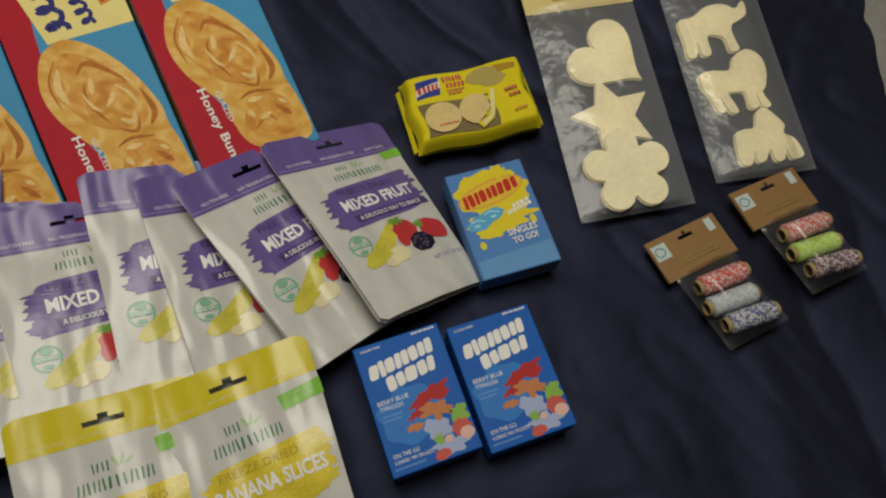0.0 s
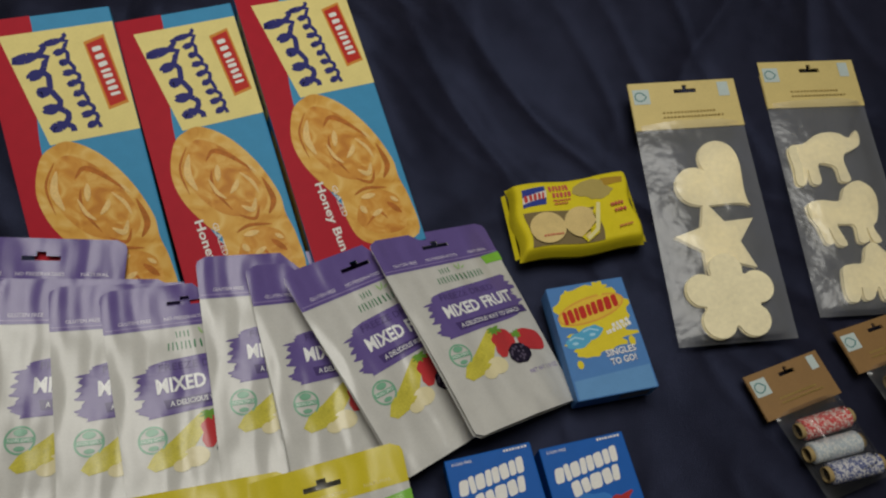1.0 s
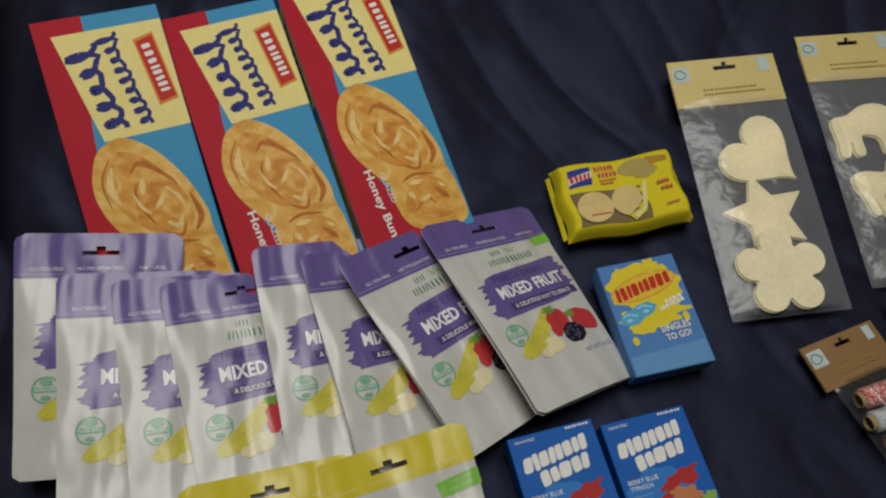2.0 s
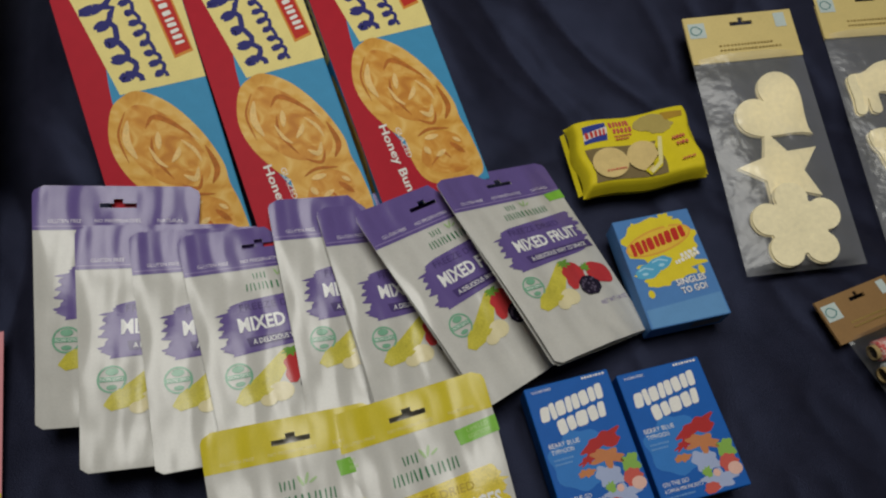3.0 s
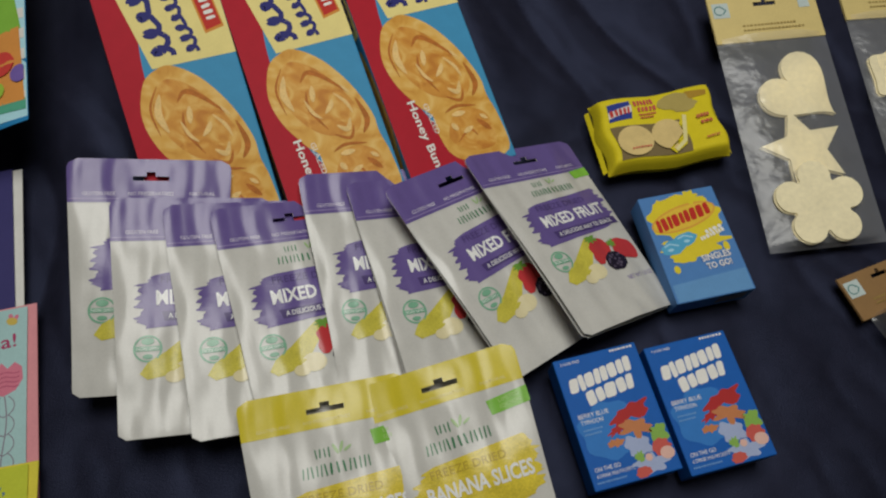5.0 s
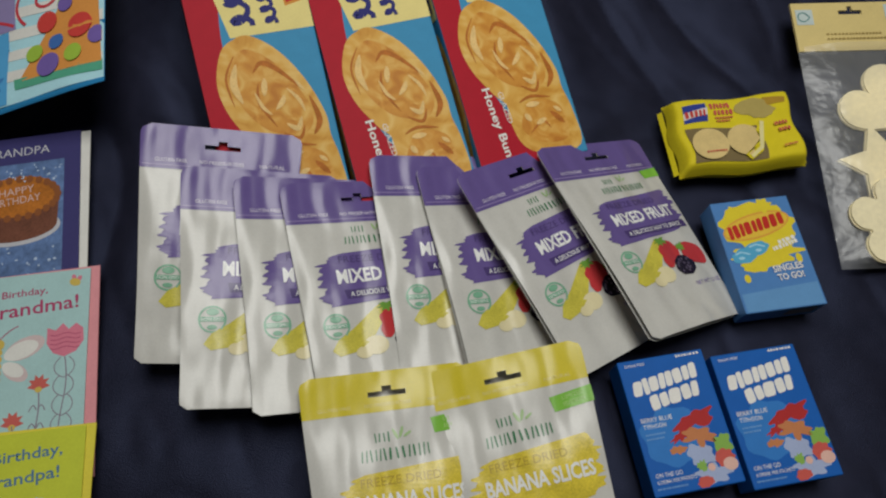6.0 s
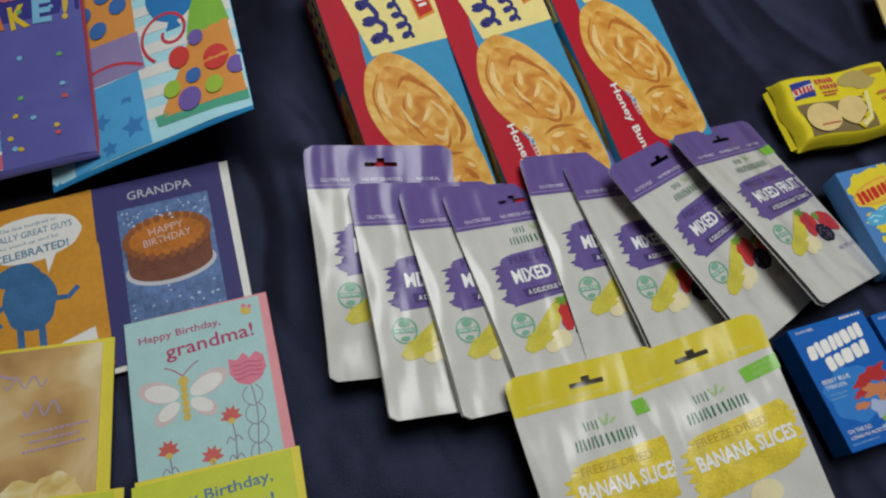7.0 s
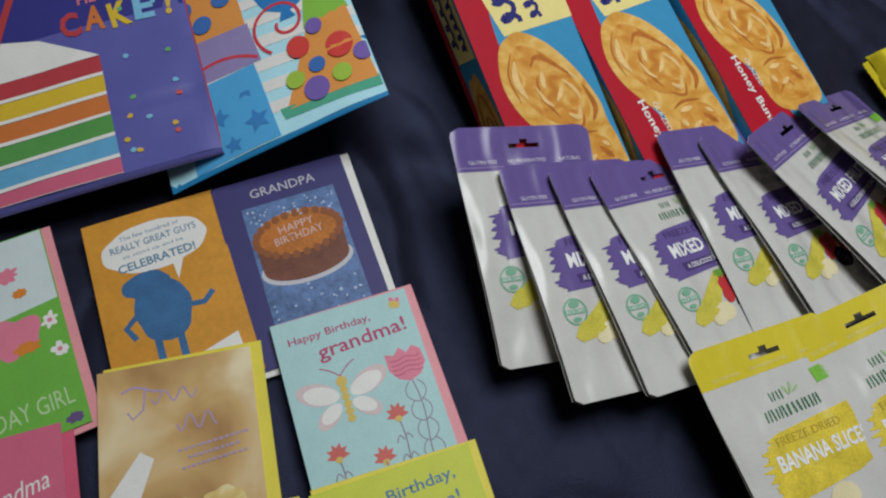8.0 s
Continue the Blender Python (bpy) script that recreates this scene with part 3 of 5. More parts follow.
# ---- drink mix and candy boxes ----
def drink_box(m):
    w, h, d = 0.0745, 0.109, 0.029
    b = thing("drink_mix_box", m, "glossy blue cardboard box of berry drink mix sachets", "drink mix box", "blue drink mix boxes")
    blue = card_ink("royal_blue", (0.014, 0.11, 0.43))
    part("carton", box_bm(0, -h, -d, w, 0, 0, 0.0011), blue, b)
    ink("pale_field", [rough_blob(0.030, 0.066, 0.026, 0.024, 61, 0.1)], card_ink("mid_blue", (0.04, 0.19, 0.54)), b, lift=0.0002)
    white = card_ink("white", (0.8, 0.78, 0.74))
    ink("brand_bar", bars(0.036, 0.0205, 0.058, 0.0135, 8, 62, -9, 0.1, 0.1) + bars(0.040, 0.0345, 0.044, 0.0125, 5, 63, -9, 0.1, 0.1), white, b, lift=0.0005, apart=True)
    ink("lettering", words("SUGAR FREE", 0.014, 0.0048, 0.0022, 0.017) + words("BERRY BLUE", 0.019, 0.0505, 0.0036, 0.026) + words("TYPHOON", 0.016, 0.0557, 0.0036, 0.019) + words("ON THE GO", 0.016, 0.0935, 0.0034, 0.022) + words("6 DRINK MIX PACKETS", 0.021, 0.0985, 0.0028, 0.032), white, b, lift=0.0005, apart=True)
    ink("top_lettering", bars(0.061, 0.0028, 0.021, 0.002, 8, 64), white, b, lift=0.0005)
    ink("fine_print", bars(0.015, 0.062, 0.017, 0.0016, 9, 65) + bars(0.014, 0.0655, 0.015, 0.0016, 8, 66) + bars(0.016, 0.1035, 0.025, 0.0016, 12, 67), card_ink("print_blue", (0.16, 0.32, 0.6)), b, lift=0.0005, apart=True)
    # plain splashes of colour where the carton carries a picture
    ink("red_splash", [rough_blob(0.050, 0.056, 0.017, 0.006, 68, 0.4, rot=-12), rough_blob(0.036, 0.066, 0.010, 0.0035, 69, 0.3, rot=-25)], card_ink("splash_red", (0.42, 0.03, 0.03)), b, lift=0.0005, apart=True)
    ink("orange_splash", [rough_blob(0.049, 0.069, 0.013, 0.0065, 70, 0.3, rot=12), rough_blob(0.029, 0.077, 0.006, 0.0035, 71, 0.3)], card_ink("splash_orange", (0.52, 0.20, 0.08)), b, lift=0.0007, apart=True)
    ink("pale_splash", [rough_blob(0.046, 0.083, 0.010, 0.009, 72, 0.3), rough_blob(0.052, 0.099, 0.014, 0.007, 73, 0.3)], card_ink("splash_pale", (0.36, 0.42, 0.62)), b, lift=0.0006, apart=True)
    ink("fruit_green", [rough_blob(0.066, 0.078, 0.007, 0.008, 74, 0.3), rough_blob(0.044, 0.092, 0.004, 0.004, 75, 0.3)], card_ink("splash_green", (0.24, 0.42, 0.08)), b, lift=0.0007, clip=(0, 0, w - 0.001, h - 0.001), apart=True)
    ink("fruit_red", [rough_blob(0.064, 0.089, 0.008, 0.007, 76, 0.12), rough_blob(0.043, 0.104, 0.007, 0.004, 77, 0.2)], card_ink("splash_coral", (0.55, 0.10, 0.08)), b, lift=0.0008, clip=(0, 0, w - 0.001, h - 0.001), apart=True)
    ink("fruit_pink", [ell(0.067, 0.094, 0.006, 0.005), ell(0.051, 0.094, 0.003, 0.003)], card_ink("splash_pink", (0.72, 0.45, 0.38)), b, lift=0.001, clip=(0, 0, w - 0.001, h - 0.001), apart=True)
    ink("code_bars", [rect(0.045, -0.02, 0.066, -0.008, 1, 1)], card_ink("code_grey", (0.16, 0.17, 0.2)), b, lambda u, v, lift: Vector((u, -h - lift, v)), 0.0004)
    return b


copy_thing(drink_box(placed(0.1815, 0.3550, 0.0315, 14.0, -1.0, -0.6)), placed(0.2612, 0.3668, 0.0315, 13.3, -1.3, -0.5))


def candy_box(m):
    w, h, d = 0.0765, 0.110, 0.026
    b = thing("drink_mix_box", m, "light blue and yellow cardboard box of fruit drink sachets", "drink mix box")
    part("carton", box_bm(0, -h, -d, w, 0, 0, 0.0011), card_ink("cornflower", (0.085, 0.22, 0.50)), b)
    yel = card_ink("splash_yellow", (0.72, 0.58, 0.03))
    ink("yellow_splash", [rough_blob(0.038, 0.028, 0.037, 0.023, 81, 0.14), rough_blob(0.038, 0.055, 0.031, 0.013, 82, 0.25), rough_blob(0.026, 0.066, 0.015, 0.007, 83, 0.35), ell(0.012, 0.078, 0.003, 0.004), ell(0.066, 0.064, 0.003, 0.005), ell(0.018, 0.008, 0.002, 0.003), rough_blob(0.050, 0.008, 0.008, 0.007, 84, 0.2)], yel, b, lift=0.0003, clip=(0.001, 0.001, w - 0.001, h - 0.001))
    ink("tag_border", turned([ell(0.037, 0.0275, 0.0345, 0.0125, 28)], 0.037, 0.0275, -11), card_ink("tag_gold", (0.70, 0.36, 0.05)), b, lift=0.0005)
    ink("tag", turned([ell(0.037, 0.0275, 0.0325, 0.0105, 28)], 0.037, 0.0275, -11), card_ink("tag_yellow", (0.75, 0.50, 0.05)), b, lift=0.0006)
    ink("tag_bar", bars(0.037, 0.0275, 0.058, 0.0135, 9, 85, -11, 0.18, 0.08), card_ink("tag_red", (0.5, 0.03, 0.02)), b, lift=0.0008, apart=True)
    ink("candy", [rough_blob(0.016, 0.056, 0.012, 0.007, 86, 0.1, rot=-15), rough_blob(0.030, 0.050, 0.012, 0.0065, 87, 0.1, rot=-10)], card_ink("candy_blue", (0.10, 0.38, 0.60)), b, lift=0.0006, apart=True)
    ink("candy_folds", [stroke([(0.008, 0.054), (0.014, 0.052), (0.022, 0.055)], 0.0016), stroke([(0.023, 0.048), (0.030, 0.046), (0.038, 0.049)], 0.0016), ell(0.013, 0.058, 0.003, 0.0015), ell(0.031, 0.052, 0.003, 0.0015)], card_ink("candy_light", (0.35, 0.62, 0.78)), b, lift=0.0008)
    ink("flavour_bar", bars(0.061, 0.0445, 0.019, 0.0042, 4, 88, -14) + bars(0.058, 0.0495, 0.027, 0.0042, 8, 89, -14), card_ink("white", (0.8, 0.78, 0.74)), b, lift=0.0007, apart=True)
    ink("shadow_lettering", words("SINGLES", 0.0525, 0.0715, 0.0068, 0.030, -3, 0.07) + words("TO GO!", 0.0525, 0.0800, 0.0068, 0.026, -3, 0.07), card_ink("deep_blue", (0.03, 0.09, 0.34)), b, lift=0.0006)
    ink("lettering", words("SINGLES", 0.0525, 0.0713, 0.0064, 0.029, -3, 0.025) + words("TO GO!", 0.0525, 0.0798, 0.0064, 0.025, -3, 0.025), card_ink("white", (0.8, 0.78, 0.74)), b, lift=0.0009, apart=True)
    ink("pale_field", [quad((0.002, 0.092), (w - 0.002, 0.088), (w - 0.002, h - 0.001), (0.002, h - 0.001))], card_ink("haze_blue", (0.13, 0.30, 0.56)), b, lift=0.0002)
    ink("code_bars", [rect(0.042, -0.018, 0.070, -0.004, 1, 1)], card_ink("code_grey", (0.16, 0.17, 0.2)), b, lambda u, v, lift: Vector((u, -h - lift, v)), 0.0004)
    return b


candy_box(placed(0.2765, 0.5172, 0.0255, 12.1))


# ---- yellow cracker package ----
def cracker_package(m):
    w, h, d = 0.128, 0.084, 0.032

    def skin(s, t, top):
        u, v = s * w, t * h
        e = min(s, 1 - s) / 0.06
        f = min(t, 1 - t) / 0.08
        k = sstep(0, 1, min(e, 1)) ** 0.5 * sstep(0, 1, min(f, 1)) ** 0.5
        cr = noise.noise(Vector((u * 45, v * 45, 1))) * 0.0009 + noise.noise(Vector((u * 130, v * 100, 4))) * 0.00025
        return Vector((u + 0.002 * math.sin(v * 120), -v + 0.0018 * math.sin(u * 70), -d / 2 + top * (d / 2 * k + cr)))

    top = lambda u, v, lift: skin(u / w, v / h, 1) + Vector((0, 0, lift))
    round_top = lambda u, v, lift: Vector((u, -v, top(u, v, lift).z))
    p = thing("cracker_package", m, "crinkled yellow plastic package of round crackers with a window", "snack package")
    wrap = card_ink("wrap_yellow", (0.68, 0.56, 0.016))
    part("wrapper_top", grid_bm(lambda s, t: skin(s, t, 1), 56, 40), wrap, p, soft=True)
    part("wrapper_underside", grid_bm(lambda s, t: skin(s, t, -1), 30, 20), wrap, p, soft=True)
    for x0, sgn in ((0.0, -1), (w, 1)):
        part("crimped_end", grid_bm(lambda s, t: Vector((x0 + sgn * 0.004 * s, -h * (0.06 + 0.88 * t), -d / 2 - 0.004 * s + 0.0004 * math.sin(t * 70) * s)), 3, 40), wrap, p, soft=True)
    ink("window", [rect(0.012, 0.040, 0.084, 0.078, 16, 8)], card_ink("window_brown", (0.19, 0.14, 0.06)), p, top, 0.0006)
    ink("cracker", [ell(0.031, 0.058, 0.018, 0.0172, 28)], card_ink("cracker", (0.66, 0.50, 0.21), var=0.15, scale=90), p, round_top, 0.0027)
    ink("cracker", [ell(0.066, 0.057, 0.0178, 0.0172, 28)], card_ink("cracker", (0.66, 0.50, 0.21), var=0.15, scale=90), p, round_top, 0.0027)
    ink("window_flap", [star_fan([(0.066, 0.078), (0.078, 0.070), (0.088, 0.050), (0.094, 0.036), (0.088, 0.037), (0.080, 0.046), (0.080, 0.060), (0.060, 0.072)], 2)], wrap, p, top, 0.0028)
    ink("window_edge", [stroke([(0.066, 0.075), (0.077, 0.066), (0.083, 0.052), (0.089, 0.038)], 0.004)], card_ink("wrap_pale", (0.74, 0.66, 0.30)), p, top, 0.0032)
    ink("logo_blue", [quad((0.012, 0.013), (0.036, 0.011), (0.036, 0.016), (0.012, 0.022)), quad((0.013, 0.030), (0.037, 0.024), (0.037, 0.032), (0.013, 0.034))], card_ink("logo_blue", (0.03, 0.05, 0.26)), p, top, 0.0006)
    ink("logo_field", [quad((0.012, 0.018), (0.037, 0.0155), (0.037, 0.0285), (0.013, 0.0315))], card_ink("logo_white", (0.68, 0.62, 0.58)), p, top, 0.0005)
    ink("logo_bars", bars(0.025, 0.0232, 0.022, 0.009, 5, 93, -6, 0.35), card_ink("logo_red", (0.5, 0.05, 0.04)), p, top, 0.0009)
    ink("name_bar", bars(0.050, 0.014, 0.021, 0.0065, 6, 94, -5) + bars(0.053, 0.0215, 0.020, 0.0065, 5, 95, -5) + bars(0.053, 0.028, 0.018, 0.0026, 9, 96, -5) + bars(0.052, 0.032, 0.014, 0.0026, 7, 97, -5), card_ink("name_red", (0.52, 0.10, 0.07)), p, top, 0.0006, apart=True)
    ink("picture", [rough_blob(0.081, 0.018, 0.017, 0.0095, 98, 0.08), rough_blob(0.092, 0.026, 0.014, 0.007, 99, 0.1)], card_ink("picture_tan", (0.42, 0.33, 0.10)), p, top, 0.0006, apart=True)
    ink("picture_shade", [quad((0.095, 0.010), (0.118, 0.012), (0.117, 0.018), (0.098, 0.020))], card_ink("picture_brown", (0.40, 0.24, 0.03)), p, top, 0.0005)
    ink("flavour_bar", bars(0.108, 0.043, 0.014, 0.004, 5, 100, -4) + bars(0.109, 0.050, 0.013, 0.004, 4, 101, -4) + bars(0.107, 0.068, 0.014, 0.0024, 7, 102, -4) + bars(0.033, 0.068, 0.020, 0.0022, 8, 103, -4), card_ink("name_red", (0.52, 0.10, 0.07)), p, top, 0.0028, apart=True)
    return p


cracker_package(placed(0.2415, 0.6335, 0.0265, 10.3, 0.4, -2.0))


# ---- wooden cut-outs in clear bags ----
WOOD = mat("plywood", (0.92, 0.82, 0.53), rough=0.6, var=0.12, scale=25, bump=0.12, bump_scale=200)
KRAFT = mat("kraft_header", (0.68, 0.54, 0.21), rough=0.55, var=0.08, scale=60, bump=0.1)
KRAFT_DARK = mat("brown_kraft_header", (0.27, 0.15, 0.05), rough=0.6, var=0.08, scale=60, bump=0.1)


def slab(outline, z0, z1, surface=flat):
    """A flat cut-out with thickness, from an outline in face coordinates."""
    bm = bmesh.new()
    lo = [bm.verts.new(surface(u, v, z0)) for u, v in outline]
    hi = [bm.verts.new(surface(u, v, z1)) for u, v in outline]
    n = len(outline)
    bm.faces.new(hi)
    bm.faces.new(lo[::-1])
    for i in range(n):
        bm.faces.new((lo[i], lo[(i + 1) % n], hi[(i + 1) % n], hi[i]))
    bmesh.ops.recalc_face_normals(bm, faces=bm.faces)
    bmesh.ops.triangulate(bm, faces=[f for f in bm.faces if len(f.verts) > 4])
    return bm


def heart(cx, cy, k, rot):
    pts = []
    for i in range(40):
        a = 2 * math.pi * i / 40
        pts.append((cx + k * 16 * math.sin(a) ** 3 / 16, cy - k * (13 * math.cos(a) - 5 * math.cos(2 * a) - 2 * math.cos(3 * a) - math.cos(4 * a)) / 16))
    return turned([(pts, [])], cx, cy, rot)[0][0]


def star5(cx, cy, r, rot):
    return [(cx + (r if i % 2 == 0 else 0.48 * r) * math.sin(radians(36 * i + rot)), cy - (r if i % 2 == 0 else 0.48 * r) * math.cos(radians(36 * i + rot))) for i in range(10)]


def flower(cx, cy, r, rot):
    pts = []
    for i in range(75):
        a = 2 * math.pi * i / 75
        f = 0.42 + 0.58 * abs(math.cos(2.5 * a)) ** 0.45
        pts.append((cx + r * f * math.sin(a + radians(rot)), cy - r * f * math.cos(a + radians(rot))))
    return pts


def spline(keys, n=5):
    """A smooth closed outline through a few keys."""
    out, m = [], len(keys)
    for i in range(m):
        p0, p1, p2, p3 = (keys[(i + k - 1) % m] for k in range(4))
        for j in range(n):
            t = j / n
            out.append(tuple(0.5 * (2 * p1[c] + (p2[c] - p0[c]) * t + (2 * p0[c] - 5 * p1[c] + 4 * p2[c] - p3[c]) * t * t + (3 * p1[c] - p0[c] - 3 * p2[c] + p3[c]) * t ** 3) for c in (0, 1)))
    return out


def outline_at(keys, cx, cy, k, rot=0.0):
    return turned([([(cx + x * k, cy + y * k) for x, y in spline(keys)], [])], cx, cy, rot)[0][0]


TRUNKED = [(-0.99, -0.11), (-0.9, -0.3), (-0.57, -0.4), (-0.2, -0.71), (0.15, -0.84), (0.45, -0.84), (0.68, -0.74), (0.82, -0.81), (0.93, -0.99), (1.02, -0.86), (1, -0.55), (0.75, -0.34), (0.57, -0.22), (0.52, 0), (0.6, 0.3), (0.66, 0.57), (0.4, 0.62), (0.3, 0.25), (0.1, 0.15), (-0.2, 0.2), (-0.15, 0.72), (-0.4, 0.78), (-0.5, 0.38), (-0.57, 0.82), (-0.82, 0.86), (-0.88, 0.4)]
MANED = [(-0.98, -0.11), (-0.63, -0.29), (-0.06, -0.34), (0.11, -0.76), (0.52, -1.01), (0.88, -0.81), (1, -0.4), (0.92, 0.11), (0.8, 0.35), (0.98, 0.72), (0.75, 0.77), (0.6, 0.36), (0.62, 0.77), (0.36, 0.81), (0.28, 0.36), (-0.06, 0.36), (-0.2, 0.42), (0.03, 0.92), (-0.22, 0.96), (-0.45, 0.5), (-0.35, 0.92), (-0.55, 0.96), (-0.75, 0.5), (-0.92, 0.25)]
HUNCHED = [(-0.95, 0.84), (-1, 0), (-0.75, -0.2), (-0.37, -0.3), (-0.25, -0.76), (0, -0.95), (0.31, -0.71), (0.56, -0.39), (0.5, -0.12), (0.81, 0.06), (1, 0.56), (0.62, 0.7), (0.5, 0.39), (0.38, 0.72), (0.12, 0.76), (0, 0.39), (-0.19, 0.76), (-0.44, 0.81), (-0.5, 0.45), (-0.62, 0.89)]


def bag_header(parent, w, h0, material, lift, surface, logo=0.018):
    """A folded card header with a hang slot, a pale logo square and bars of small print."""
    nu, nv = 24, 12

    def sheet(z):
        bm = bmesh.new()
        vs = [[bm.verts.new(surface(w * i / nu, h0 * j / nv, z)) for i in range(nu + 1)] for j in range(nv + 1)]
        for j in range(nv):
            for i in range(nu):
                if not ((j == 2 and 10 <= i < 15) or (j == 1 and i == 12)):
                    bm.faces.new((vs[j][i], vs[j + 1][i], vs[j + 1][i + 1], vs[j][i + 1]))
        return bm
    part("header_card", sheet(lift), material, parent)
    part("header_back", sheet(0.0), material, parent)
    ink("logo_square", [rect(0.03 * w, 0.14 * h0, 0.03 * w + logo, 0.14 * h0 + logo)], card_ink("logo_pale", (0.52, 0.60, 0.58)), parent, surface, lift + 0.0004)
    cx, cy = 0.03 * w + logo / 2, 0.14 * h0 + logo / 2
    ink("logo_mark", [ring(cx - 0.1 * logo, cy, 0.26 * logo, 0.32 * logo, 16, 60, 340), stroke([(cx + 0.1 * logo, cy - 0.2 * logo), (cx + 0.3 * logo, cy), (cx + 0.1 * logo, cy + 0.25 * logo)], 0.0012)], card_ink("logo_teal", (0.05, 0.20, 0.20)), parent, surface, lift + 0.0007)
    ink("count_tag", [quad((0.83 * w, 0.06 * h0), (0.93 * w, 0.06 * h0), (0.93 * w, 0.36 * h0), (0.83 * w, 0.36 * h0))], card_ink("logo_pale", (0.52, 0.60, 0.58)), parent, surface, lift + 0.0004)
    ink("small_print", bars(0.52 * w, 0.66 * h0, 0.5 * w, 0.0022, 16, 111) + bars(0.55 * w, 0.76 * h0, 0.56 * w, 0.0018, 18, 112), card_ink("kraft_print", (0.33, 0.23, 0.07)), parent, surface, lift + 0.0004)


def film_sheet(w, v0, v1, surface, swell, seed):
    def fn(s, t):
        u, v = s * w, v0 + (v1 - v0) * t
        e = sstep(0, 0.35, min(s, 1 - s)) ** 0.6 * sstep(0, 0.035, 1 - t)
        n = noise.noise(Vector((u * 30 + seed, v * 26, seed))) + 0.5 * noise.noise(Vector((u * 80, v * 60, seed + 3)))
        return surface(u, v, 0.0008 + e * (swell + 0.0018 * n))
    return fn


def cutout_bag(name, m, w, h, h0, cuts, label, rise, seed, shift=0.0):
    def surf(u, v, lift):
        k = v / h
        return Vector((u + shift * k, -v, lift + rise * max(0.0, 1 - k) ** 1.6))
    b = thing(name, m, label, "craft supply bag", "craft bags of wooden cut-outs")
    bag_header(b, w, h0, KRAFT, 0.0022, surf)
    for kind, outline, thick, *base in cuts:
        low = 0.0012 + sum(base)
        part("wooden_" + kind, slab(outline, low, low + thick * 0.5, surf), WOOD, b)
        part("wooden_" + kind, slab([(u + 0.0011, v - 0.0007) for u, v in outline], low + thick * 0.52, low + thick, surf), WOOD, b)
    part("film_front", grid_bm(film_sheet(w, h0 * 0.9, h, surf, 0.0085, seed), 44, 80), FILM, b, "clear crinkled plastic film", soft=True)
    part("film_back", grid_bm(lambda s, t: surf(s * w, h0 * 0.9 + (h - h0 * 0.9) * t, 0.0005), 10, 24), FILM, b, soft=True)
    return b


cutout_bag("cutout_bag", placed(0.3755, 0.7557, 0.0385, 6.2, 7.4, -1.5), 0.119, 0.289, 0.057,
           [("heart", heart(0.070, 0.119, 0.042, -44), 0.0045), ("star", star5(0.060, 0.186, 0.045, 62), 0.0045), ("flower", flower(0.057, 0.2465, 0.045, 0), 0.0045, 0.0048)],
           "clear bag of pale wooden heart, star and flower cut-outs", 0.004, 3.0, 0.0)
cutout_bag("cutout_bag", placed(0.5360, 0.8084, 0.0250, 4.8, 6.6, -1.0), 0.113, 0.300, 0.060,
           [("elephant", outline_at(TRUNKED, 0.046, 0.127, 0.040, 9), 0.0045), ("lion", outline_at(MANED, 0.050, 0.190, 0.039, 9), 0.0045), ("gorilla", outline_at(HUNCHED, 0.068, 0.259, 0.036, 9), 0.0045)],
           "clear bag of pale wooden animal cut-outs, tan card header", 0.004, 9.0, 0.0)


# ---- twine spools in clear bags ----
def twine(name, a, b, c, mixing):
    m = mat(name, a, rough=0.8, bump=0.3, bump_scale=700)
    nt = m.node_tree
    bs = nt.nodes["Principled BSDF"]
    tc = nt.nodes.new("ShaderNodeTexCoord")
    wv = nt.nodes.new("ShaderNodeTexWave")
    wv.inputs["Scale"].default_value = 55
    wv.inputs["Distortion"].default_value = 9
    wv.inputs["Detail Scale"].default_value = 6
    wv.bands_direction = "DIAGONAL"
    rp = nt.nodes.new("ShaderNodeValToRGB")
    rp.color_ramp.interpolation = "CONSTANT"
    rp.color_ramp.elements[0].color = (*a, 1)
    rp.color_ramp.elements[1].color = (*b, 1)
    rp.color_ramp.elements[1].position = mixing
    e = rp.color_ramp.elements.new(0.86)
    e.color = (*c, 1)
    nt.links.new(tc.outputs["Object"], wv.inputs["Vector"])
    nt.links.new(wv.outputs["Fac"], rp.inputs["Fac"])
    nt.links.new(rp.outputs["Color"], bs.inputs["Base Color"])
    return m


TWINES = {"red": twine("red_white_twine", (0.55, 0.07, 0.07), (0.62, 0.30, 0.26), (0.68, 0.6, 0.55), 0.45), "white": twine("pale_twine", (0.42, 0.47, 0.50), (0.55, 0.58, 0.60), (0.62, 0.62, 0.58), 0.5),
          "blue": twine("blue_white_twine", (0.10, 0.12, 0.26), (0.50, 0.50, 0.55), (0.6, 0.58, 0.58), 0.45), "pink": twine("pink_white_twine", (0.60, 0.13, 0.14), (0.66, 0.42, 0.38), (0.7, 0.6, 0.55), 0.45),
          "lime": twine("lime_twine", (0.42, 0.60, 0.10), (0.50, 0.66, 0.18), (0.58, 0.7, 0.3), 0.5), "plum": twine("plum_white_twine", (0.11, 0.07, 0.11), (0.46, 0.34, 0.34), (0.58, 0.5, 0.48), 0.48)}
CORE = mat("cardboard_core", (0.36, 0.26, 0.11), rough=0.8)
# near-black brown: the shade within the card tube, put into the colour
CORE_SHADE = mat("core_end_shade", (0.05, 0.04, 0.025), rough=0.9)


